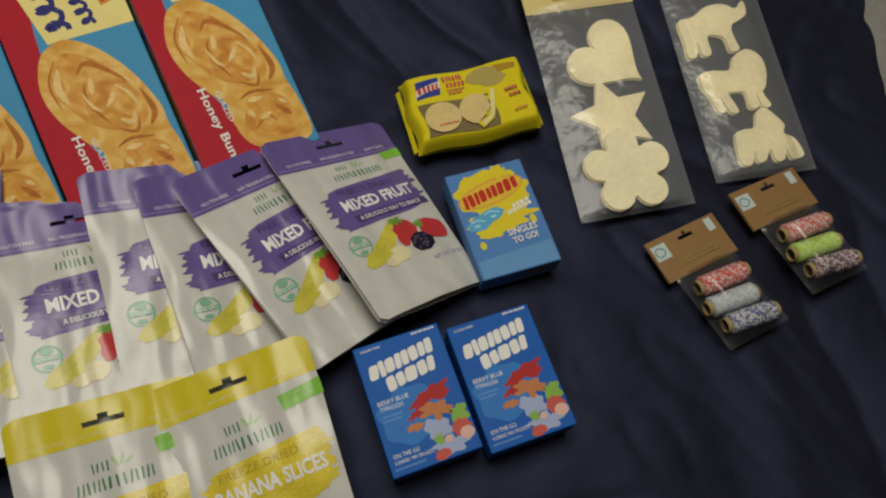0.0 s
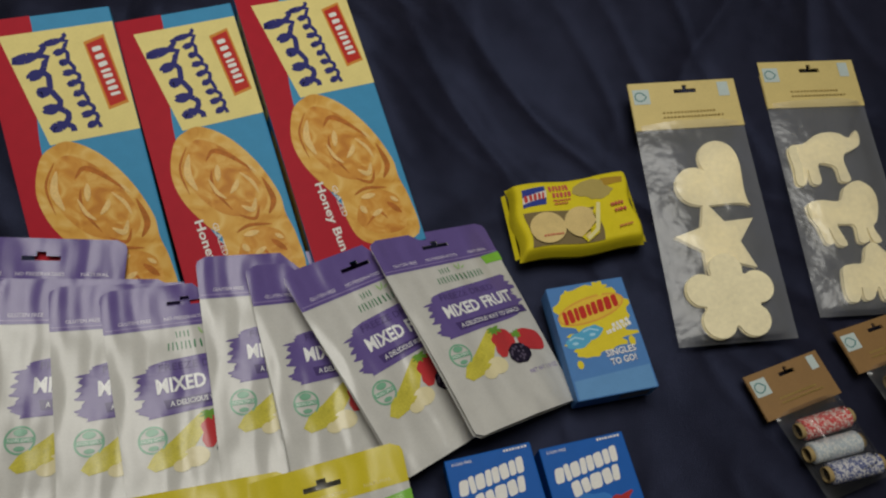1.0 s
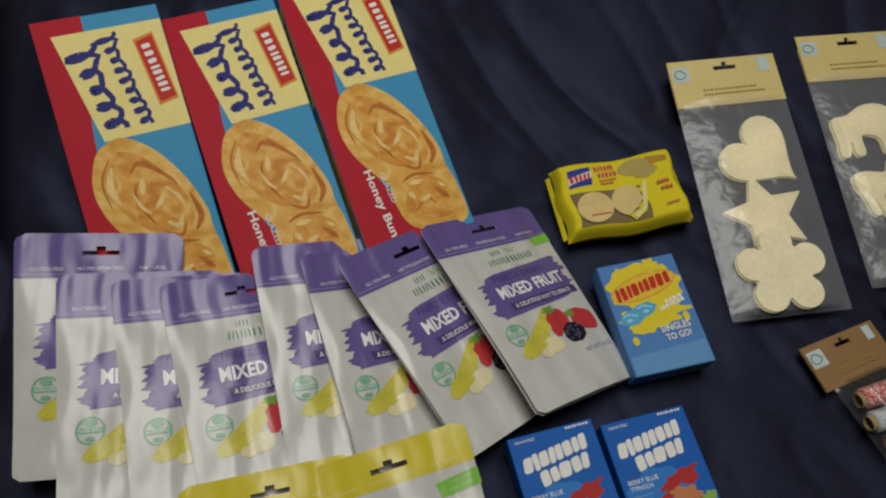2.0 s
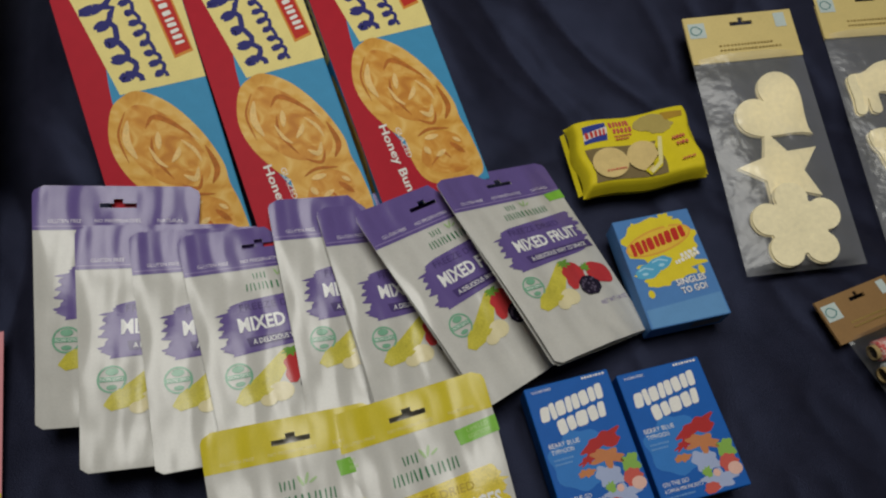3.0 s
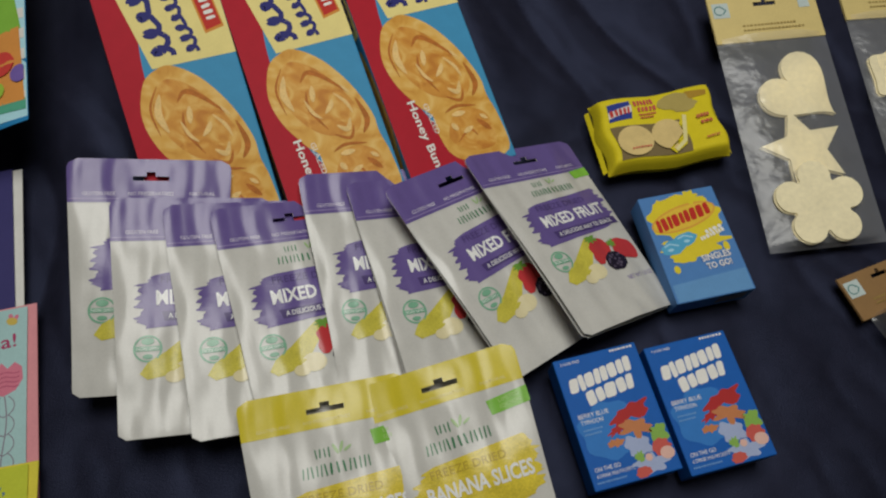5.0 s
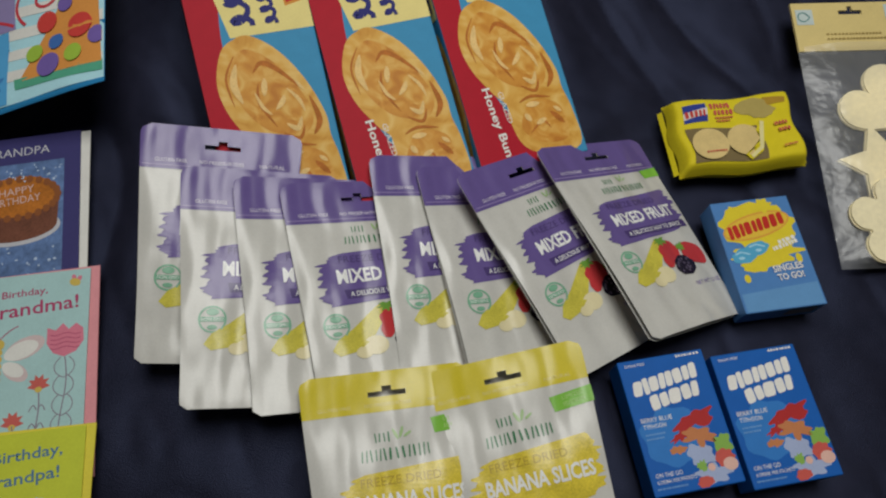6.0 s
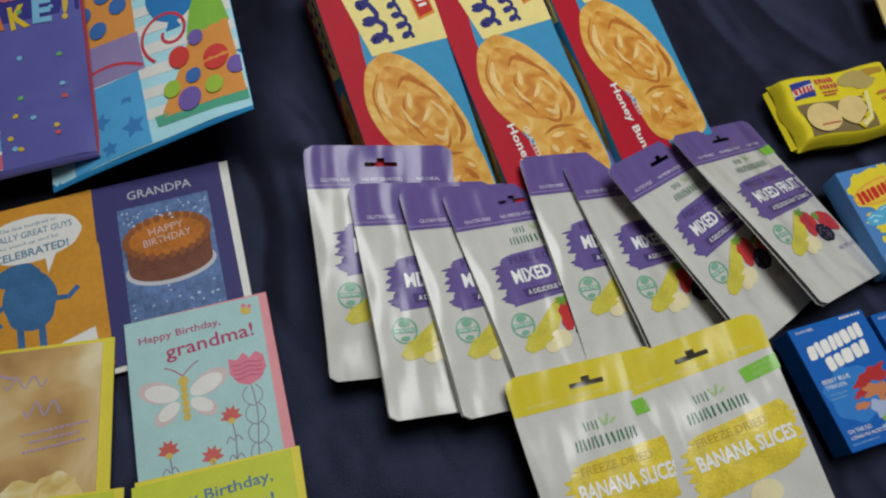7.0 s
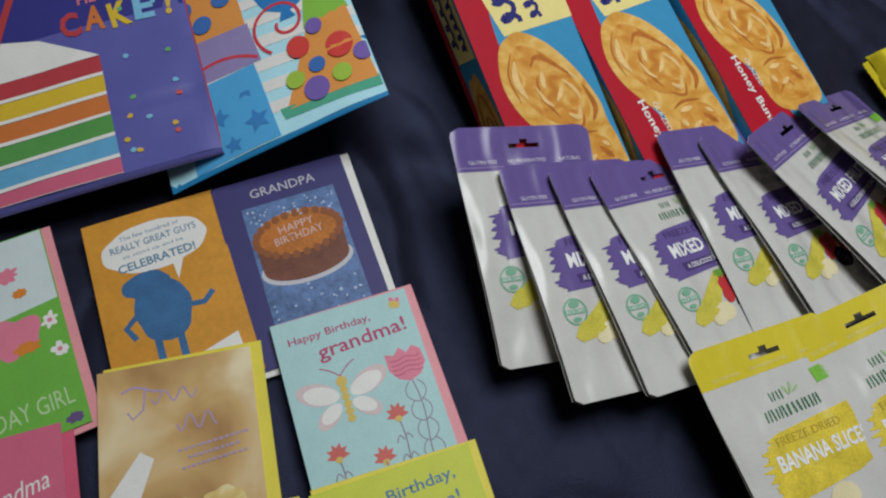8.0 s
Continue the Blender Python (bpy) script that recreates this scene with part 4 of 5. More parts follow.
def lathe(profile, n=22):
    """Turns a profile of (along x, radius) about the x axis."""
    bm = bmesh.new()
    rows = [[bm.verts.new((x, r * math.cos(2 * math.pi * i / n), r * math.sin(2 * math.pi * i / n))) for i in range(n)] for x, r in profile]
    for a, b in zip(rows, rows[1:]):
        for i in range(n):
            bm.faces.new((a[i], a[(i + 1) % n], b[(i + 1) % n], b[i]))
    return bm


def spool(parent, u, v, rot, kind):
    """A short cardboard tube wound with twine; only a part of its bag."""
    ln, r = 0.047, 0.0095
    m = pose(u, -v, r + 0.0015, 0, 0, rot)
    wound = [(-ln / 2, 0.006)]
    turns = 15
    for i in range(turns):
        x = -ln / 2 + ln * i / turns
        wound += [(x + 0.0004, r - 0.0008), (x + ln / turns / 2, r + 0.0003), (x + ln / turns - 0.0004, r - 0.0008)]
    wound.append((ln / 2, 0.006))
    w = part("twine_winding", lathe(wound), TWINES[kind], parent, kind + " striped twine wound on a card tube", soft=True)
    w.matrix_local = m
    c = part("cardboard_core", lathe([(-ln / 2 - 0.004, 0.0058), (-ln / 2 - 0.004, 0.0068), (ln / 2 + 0.004, 0.0068), (ln / 2 + 0.004, 0.0058), (-ln / 2 - 0.004, 0.0058)]), CORE, w, "brown card tube")
    # a flat dark disc plugs the left end, painted as the shade inside
    i = part("shade_disc", lathe([(-ln / 2 - 0.001, 0.0001), (-ln / 2 - 0.001, 0.0057)]), CORE_SHADE, w)
    return w


def twine_bag(m, kinds, label, seed):
    w, h, h0 = 0.081, 0.122, 0.044
    surf = lambda u, v, lift: Vector((u, -v, lift))
    b = thing("twine_bag", m, label, "craft supply bag", "craft bags of twine")
    bag_header(b, w, h0, KRAFT_DARK, 0.0022, surf, 0.016)
    for k, kind in enumerate(kinds):
        spool(b, (0.0425, 0.0385, 0.0443)[k], h0 + 0.0185 + 0.0212 * k, -4 - 2 * k, kind)

    def fn(s, t):
        u, v = 0.008 + 0.006 * t + s * (w - 0.012), h0 * 0.9 + (h - h0 * 0.9) * t
        e = sstep(0, 0.3, min(s, 1 - s)) ** 0.7 * sstep(0, 0.2, min(t, 1 - t)) ** 0.7
        n = noise.noise(Vector((u * 45 + seed, v * 40, seed)))
        return surf(u, v, 0.0012 + e * (0.0185 + 0.003 * n))
    part("film_front", grid_bm(fn, 36, 36), THIN_FILM, b, "clear crinkled plastic film", soft=True)
    part("film_back", grid_bm(lambda s, t: surf(0.008 + 0.006 * t + s * (w - 0.012), h0 * 0.9 + (h - h0 * 0.9) * t, 0.0006), 8, 8), THIN_FILM, b, soft=True)
    return b


twine_bag(placed(0.4621, 0.4419, 0.0050, 21.1), ("red", "white", "blue"), "clear bag of red, white and blue twine spools", 2.0)
twine_bag(placed(0.5610, 0.4900, 0.0050, 19.3), ("pink", "lime", "plum"), "clear bag of pink, lime and plum twine spools", 6.0)


# ---- greeting cards ----
def card(m, label, front, w=0.122, h=0.178, envelope=None, env_at=(0.006, -0.001, 0), env_h=None, group="greeting cards"):
    c = thing("greeting_card", m, label, "greeting card", group)
    part("front_leaf", box_bm(0, -h, 0.0012, w, 0, 0.0018, 0.0002, 1), front, c)
    part("back_leaf", box_bm(0.0005, -h, 0.0004, w - 0.0005, 0, 0.0009, 0.0002, 1), paper_ink("card_white", (0.72, 0.71, 0.67)), c)
    if envelope:
        e = part("envelope", box_bm(-0.001, -h - 0.004, -0.0016, w + 0.004, 0.002, -0.0004, 0.0004, 1), envelope, c, "envelope under the card")
        e.matrix_local = pose(env_at[0], env_at[1], 0, 0, 0, env_at[2])
    return c


ART = lambda u, v, lift: Vector((u, -v, 0.0018 + 0.35 * lift))
white_p = paper_ink("white", (0.75, 0.74, 0.70))
pink_p, mag = paper_ink("pink", (0.66, 0.20, 0.28)), paper_ink("magenta", (0.40, 0.05, 0.14))


def petal_flower(cx, cy, k, tall, seed):
    r = random.Random(seed)
    head = [star_fan([(cx + k * math.sin(radians(a)) * (1 if i % 2 == 0 else 0.6), cy - k * math.cos(radians(a)) * (1 if i % 2 == 0 else 0.6)) for i, a in enumerate(np.linspace(-100, 100, 11))] + [(cx + 0.3 * k, cy + 0.4 * k), (cx - 0.3 * k, cy + 0.4 * k)], 1)]
    stem = [stroke([(cx + 0.0012 * math.sin(6 * t), cy + 0.3 * k + tall * t) for t in np.linspace(0, 1, 10)], 0.0011)]
    for i in range(3):
        y = cy + 0.3 * k + tall * (0.3 + 0.25 * i)
        for sg in (-1, 1):
            stem.append(stroke([(cx + sg * (0.0005 + 0.006 * t), y - 0.004 * math.sin(t * 3.4)) for t in np.linspace(0, 1, 7)], 0.0009))
    return head, stem


def grandma_card(m):
    c = card(m, "pale blue grandma birthday card with butterfly, on a pink envelope", paper_ink("mint", (0.40, 0.60, 0.60)), w=0.117, envelope=paper_ink("rose", (0.72, 0.30, 0.33)), env_at=(0.003, -0.001, 0.8))
    ink("lettering", words("Happy Birthday,", 0.046, 0.0185, 0.0085, 0.070, -2, 0.01) + words("grandma!", 0.070, 0.0335, 0.0165, 0.076, -3, 0.012), mag, c, ART, 0.0003)
    fly = lambda some: [([(0.044 + (u - 0.0505) * 1.12, 0.076 + (v - 0.066) * 1.15) for u, v in vs], fs) for vs, fs in some]
    wing = [ell(0.034, 0.060, 0.013, 0.0065, 20, 18), ell(0.067, 0.060, 0.013, 0.0065, 20, -18), ell(0.038, 0.074, 0.009, 0.005, 18, -30), ell(0.062, 0.074, 0.009, 0.005, 18, 30)]
    ink("wing_border", fly([([(0.05 + (u - 0.05) * 1.16, 0.066 + (v - 0.066) * 1.25) for u, v in vs], fs) for vs, fs in wing]), paper_ink("pale_pink", (0.62, 0.50, 0.50)), c, ART, 0.0003)
    ink("wing", fly(wing), white_p, c, ART, 0.0005, apart=True)
    ink("butterfly_body", fly([ell(0.0505, 0.054, 0.004, 0.004)] + [ell(0.0505, 0.060 + 0.0052 * i, 0.003, 0.0027) for i in range(5)]), paper_ink("ochre", (0.62, 0.46, 0.10)), c, ART, 0.0007)
    ink("antenna", fly([stroke([(0.0505 + sg * 0.013 * t, 0.050 - 0.014 * t + 0.005 * t * t) for t in np.linspace(0, 1, 8)], 0.0008) for sg in (-1, 1)]), mag, c, ART, 0.0004)
    ink("tulip", [star_fan([(0.083, 0.052), (0.090, 0.055), (0.096, 0.049), (0.101, 0.055), (0.107, 0.050), (0.113, 0.055), (0.114, 0.066), (0.108, 0.075), (0.098, 0.079), (0.089, 0.075), (0.083, 0.066)], 2)], pink_p, c, ART, 0.0004)
    ink("tulip_lines", [stroke([(0.086 + 0.025 * t, v + 0.001 * math.sin(9 * t)) for t in np.linspace(0, 1, 8)], 0.0006) for v in (0.059, 0.063, 0.067, 0.071)], mag, c, ART, 0.0007)
    tl = [stroke([(0.099 + 0.002 * math.sin(7 * t), 0.079 + 0.09 * t) for t in np.linspace(0, 1, 14)], 0.001)]
    for i in range(5):
        y = 0.092 + 0.016 * i
        for sg in (-1, 1):
            tl.append(stroke([(0.099 + sg * (0.009 * math.sin(a) * (1 - 0.05 * a)), y - 0.003 * a + 0.005 * math.cos(a)) for a in np.linspace(0, 2.7, 10)], 0.0008))
    ink("vine", tl, paper_ink("grey_purple", (0.25, 0.20, 0.26)), c, ART, 0.0003)
    heads, stems = [], []
    for cx, cy, k, tall, sd in ((0.079, 0.101, 0.0095, 0.06, 1), (0.026, 0.117, 0.0095, 0.05, 2), (0.060, 0.130, 0.0095, 0.045, 3)):
        hd, st = petal_flower(cx, cy, k, tall, sd)
        heads += hd
        stems += st
    ink("flower_head", heads, paper_ink("coral", (0.55, 0.12, 0.10)), c, ART, 0.0004, apart=True)
    ink("flower_heart", [ell(x, y, 0.003, 0.0025, 10) for x, y in ((0.079, 0.105), (0.026, 0.121), (0.060, 0.134))], paper_ink("ochre", (0.62, 0.46, 0.10)), c, ART, 0.0006, apart=True)
    ink("flower_stems", stems, bpy.data.materials["paper_ink_grey_purple"], c, ART, 0.0003)
    ink("bee", [ell(0.104, 0.012, 0.005, 0.0035, 14, 20)], bpy.data.materials["paper_ink_ochre"], c, ART, 0.0005)
    ink("bee_wings", [ell(0.103, 0.0075, 0.002, 0.003, 10, -20), ell(0.1075, 0.009, 0.002, 0.003, 10, 30)], pink_p, c, ART, 0.0004)
    return c


grandma_card(placed(-0.3985, 0.3880, 0.0075, 12.0, 2.0))


def lime_card(m, label, title):
    c = card(m, label, paper_ink("lime", (0.55, 0.60, 0.045)), w=0.126, envelope=paper_ink("yellow", (0.72, 0.62, 0.06)), env_at=(0.003, 0.002, -1))
    if title:
        ink("lettering", words("Happy Birthday,", 0.060, 0.020, 0.0115, 0.098, -3, 0.015) + words("Grandpa!", 0.078, 0.037, 0.0125, 0.060, -4, 0.015), paper_ink("slate_blue", (0.10, 0.20, 0.30)), c, ART, 0.0003)
        ink("heart_mark", [(heart(0.036, 0.036, 0.005, 0), [tuple(range(40))]), (heart(0.094, 0.055, 0.004, 10), [tuple(range(40))])], paper_ink("sky", (0.25, 0.45, 0.55)), c, ART, 0.0003, apart=True)
        ink("picture", [ring(0.026, 0.052, 0.009, 0.013, 20), rough_blob(0.06, 0.075, 0.02, 0.012, 121, 0.1)], paper_ink("orange", (0.62, 0.22, 0.03)), c, ART, 0.0003)
    return c


lime_card(placed(-0.372, 0.2500, 0.0115, 11.5), "lime green grandpa birthday card with blue lettering", True)
lime_card(placed(-0.511, 0.236, 0.0105, 6.0), "plain lime green card on a yellow envelope", False)


def cake_card(m):
    c = card(m, "navy grandpa birthday card with a chocolate cake picture", paper_ink("navy", (0.05, 0.045, 0.16)), w=0.121, envelope=white_p, env_at=(0.004, -0.001, -0.6))
    ink("lettering", words("GRANDPA", 0.062, 0.016, 0.0088, 0.060, 0, 0.0), paper_ink("silver", (0.52, 0.52, 0.56)), c, ART, 0.0003)
    ink("picture_field", [rect(0.021, 0.029, 0.106, 0.150, 8, 8)], paper_ink("steel_blue", (0.11, 0.18, 0.36), var=0.5, scale=25), c, ART, 0.0003)
    rs = random.Random(77)
    ink("sparkles", [ell(rs.uniform(0.024, 0.103), rs.choice((rs.uniform(0.031, 0.05), rs.uniform(0.115, 0.148))), rs.uniform(0.0005, 0.0016), rs.uniform(0.0005, 0.0016), 8, 0, 1) for _ in range(60)], paper_ink("pale_blue", (0.45, 0.55, 0.72)), c, ART, 0.0005, apart=True)
    ink("cake_plate", [ell(0.063, 0.097, 0.041, 0.017, 30)], paper_ink("silver", (0.52, 0.52, 0.56)), c, ART, 0.0006)
    ink("cake_side", [star_fan([(0.063 + 0.038 * math.cos(a), 0.095 + 0.015 * math.sin(a)) for a in np.linspace(0, math.pi, 16)] + [(0.063 + 0.039 * math.cos(a), 0.066 + 0.012 * math.sin(a)) for a in np.linspace(math.pi, 2 * math.pi, 16)], 3)], paper_ink("chocolate", (0.17, 0.065, 0.04), var=0.35, scale=50), c, ART, 0.0008)
    ink("cake_icing", [ell(0.063, 0.064, 0.039, 0.021, 32)], paper_ink("caramel", (0.44, 0.15, 0.022), var=0.35, scale=45), c, ART, 0.001)
    ink("icing_drop", [ell(0.063 + 0.038 * math.cos(a), 0.066 + 0.020 * math.sin(a), 0.0034, 0.004, 10) for a in np.linspace(0, 2 * math.pi, 26)], paper_ink("icing_brown", (0.26, 0.09, 0.03)), c, ART, 0.0012, apart=True)
    ink("cake_lettering", words("HAPPY", 0.063, 0.058, 0.0075, 0.032, -4) + words("BIRTHDAY", 0.063, 0.068, 0.0075, 0.044, -4), paper_ink("icing_pale", (0.62, 0.45, 0.42)), c, ART, 0.0014)
    return c


cake_card(placed(-0.4485, 0.5250, 0.0075, 13.4, 3.0, -1.5))


def orange_card(m):
    c = card(m, "orange greeting card with a white speech bubble", paper_ink("orange_field", (0.58, 0.27, 0.03), var=0.15, scale=25), w=0.114)
    ink("bubble", [rough_blob(0.056, 0.037, 0.045, 0.024, 131, 0.03), star_fan([(0.066, 0.055), (0.078, 0.053), (0.068, 0.076)], 1)], white_p, c, ART, 0.0003)
    blue = paper_ink("bubble_blue", (0.10, 0.22, 0.34))
    ink("lettering", words("The few hundred or", 0.054, 0.022, 0.0042, 0.052, -2) + words("REALLY GREAT GUYS", 0.056, 0.031, 0.0068, 0.074, -2, 0.01) + words("to stand up and be", 0.054, 0.0405, 0.0042, 0.052, -2) + words("CELEBRATED!", 0.055, 0.0505, 0.0082, 0.066, -2, 0.02), blue, c, ART, 0.0005)
    ink("blue_shape", [rough_blob(0.050, 0.098, 0.023, 0.030, 132, 0.06), rough_blob(0.041, 0.072, 0.020, 0.012, 135, 0.06), stroke([(0.028, 0.098), (0.018, 0.106), (0.024, 0.118)], 0.005), stroke([(0.070, 0.102), (0.083, 0.104), (0.092, 0.096)], 0.005), stroke([(0.040, 0.122), (0.040, 0.145)], 0.006), stroke([(0.058, 0.122), (0.058, 0.145)], 0.006)], paper_ink("figure_blue", (0.05, 0.14, 0.30), var=0.25, scale=60), c, ART, 0.0003)
    ink("pale_patch", [quad((0.070, 0.147), (0.102, 0.139), (0.104, 0.168), (0.068, 0.170))], white_p, c, ART, 0.0004)
    return c


orange_card(placed(-0.5591, 0.4973, 0.0042, 15.0, 1.0, -0.7))


def thank_card(m):
    c = card(m, "amber card with violet script on a bright yellow envelope", photo_ink("amber_print", (0.33, 0.18, 0.07), (0.56, 0.37, 0.15), (0.76, 0.66, 0.42), 13, 0.6), w=0.119, envelope=paper_ink("yellow", (0.72, 0.62, 0.06)), env_at=(0.005, 0.001, 0.5))
    ink("white_fold", [star_fan([(0.0, 0.105), (0.030, 0.068), (0.040, 0.075), (0.018, 0.130), (0.0, 0.140)], 2)], white_p, c, ART, 0.0004, clip=(0.001, 0.001, 0.118, 0.177))
    ink("gold_petals", [rough_blob(0.066, 0.128, 0.028, 0.018, 143, 0.12), rough_blob(0.088, 0.122, 0.020, 0.016, 144, 0.12)], photo_ink("petal_print", (0.58, 0.40, 0.12), (0.70, 0.55, 0.22), (0.78, 0.70, 0.46), 40), c, ART, 0.0005, apart=True)
    ink("white_oval", [ell(0.056, 0.134, 0.016, 0.009)], white_p, c, ART, 0.0006)
    vio = paper_ink("violet", (0.40, 0.30, 0.46))
    ink("script", [stroke([(0.018 + 0.03 * t, 0.020 - 0.003 * math.sin(5 * t)) for t in np.linspace(0, 1, 10)], 0.0018), stroke([(0.036, 0.018), (0.034, 0.036), (0.026, 0.042), (0.022, 0.036)], 0.0016), stroke([(0.058 + 0.03 * t, 0.052 + 0.006 * math.sin(14 * t)) for t in np.linspace(0, 1, 22)], 0.0014), stroke([(0.040 + 0.035 * t, 0.028 + 0.005 * math.sin(16 * t)) for t in np.linspace(0, 1, 22)], 0.0013)]
        + bars(0.085, 0.070, 0.055, 0.0022, 14, 145, -6) + bars(0.085, 0.077, 0.040, 0.0022, 10, 146, -6) + bars(0.085, 0.084, 0.05, 0.0022, 13, 147, -6), vio, c, ART, 0.0006)
    return c


thank_card(placed(-0.5334, 0.3625, 0.0062, 5.6, 1.0, 0.4))


def girl_card(m):
    c = card(m, "green and white birthday card on a pink envelope", paper_ink("grass", (0.16, 0.42, 0.055)), w=0.124, h=0.184, envelope=paper_ink("rose", (0.72, 0.30, 0.33)), env_at=(0.003, -0.001, 0))
    ink("sky_field", [quad((0.001, 0.001), (0.123, 0.001), (0.123, 0.070), (0.001, 0.082))], paper_ink("pale_sky", (0.58, 0.66, 0.66)), c, ART, 0.0002)
    ink("pink_patch", [rough_blob(0.082, 0.092, 0.024, 0.017, 151, 0.2), rough_blob(0.088, 0.035, 0.010, 0.007, 152, 0.3)], pink_p, c, ART, 0.0004, apart=True)
    ink("orange_patch", [rough_blob(0.092, 0.105, 0.010, 0.005, 153, 0.2), rough_blob(0.096, 0.055, 0.006, 0.004, 154, 0.2)], paper_ink("orange", (0.62, 0.22, 0.03)), c, ART, 0.0006, apart=True)
    ink("daisy", [rough_blob(0.113, 0.088, 0.006, 0.006, 155, 0.3), rough_blob(0.115, 0.116, 0.006, 0.006, 156, 0.3)], white_p, c, ART, 0.0004, apart=True)
    ink("daisy_heart", [ell(0.113, 0.088, 0.002, 0.002), ell(0.115, 0.116, 0.002, 0.002)], pink_p, c, ART, 0.0007, apart=True)
    ink("lettering", words("BIRTHDAY GIRL", 0.068, 0.158, 0.015, 0.096, -2), paper_ink("pale_green", (0.45, 0.62, 0.32)), c, ART, 0.0004)
    ink("bow", [rough_blob(0.113, 0.176, 0.007, 0.004, 157, 0.3)], paper_ink("dark_violet", (0.12, 0.08, 0.2)), c, ART, 0.0004)
    return c


girl_card(placed(-0.7105, 0.4610, 0.004, 18.7))


def pink_card(m):
    c = card(m, "pink card with white script beside a pink envelope", paper_ink("hot_pink", (0.58, 0.13, 0.22)), w=0.124, envelope=paper_ink("deep_rose", (0.60, 0.10, 0.18)), env_at=(0.004, 0, 0))
    ink("script", words("Grandma", 0.085, 0.045, 0.014, 0.056, -12, 0.0, 0.3), white_p, c, ART, 0.0003)
    ink("white_panel", [quad((0.06, 0.075), (0.112, 0.06), (0.115, 0.15), (0.06, 0.15))], white_p, c, ART, 0.0003)
    return c


pink_card(placed(-0.679, 0.305, 0.0055, 10.5))


# ---- gift bags ----
def gift_bag(m, w, h, d, front, side, under, label):
    b = thing("gift_bag", m, label, "gift bag", "paper gift bags")

    def fn(s, t):
        u, v = s * w, t * h
        crease = 0.0025 * noise.noise(Vector((u * 16, v * 16, w * 40))) - 0.0025 * max(0, 1 - abs(v - (h - 0.065)) / 0.004)
        return Vector((u, -v, crease * sstep(0, 0.04, min(s, 1 - s)) - 0.004 * abs(2 * s - 1) ** 4))
    part("front_panel", grid_bm(fn, 48, 60), front, b, soft=True)
    part("back_panel", grid_bm(lambda s, t: Vector((s * w, -t * h, -d)), 6, 6), front, b)
    gus = lambda x0: (lambda s, t: Vector((x0 + (-1 if x0 else 1) * 0.010 * (1 - abs(2 * s - 1)), -t * h, -d * s - 0.004 * (1 - s))))
    part("side_gusset", grid_bm(gus(w), 4, 20), side, b)
    part("side_gusset", grid_bm(gus(0.0), 4, 20), side, b)
    part("bottom_fold", grid_bm(lambda s, t: Vector((s * w, -h - 0.004 * math.sin(math.pi * t), -d * t - 0.004 * abs(2 * s - 1) ** 4 * (1 - t))), 20, 4), under, b)
    return b, (lambda u, v, lift: fn(u / w, v / h) + Vector((0, 0, lift)))


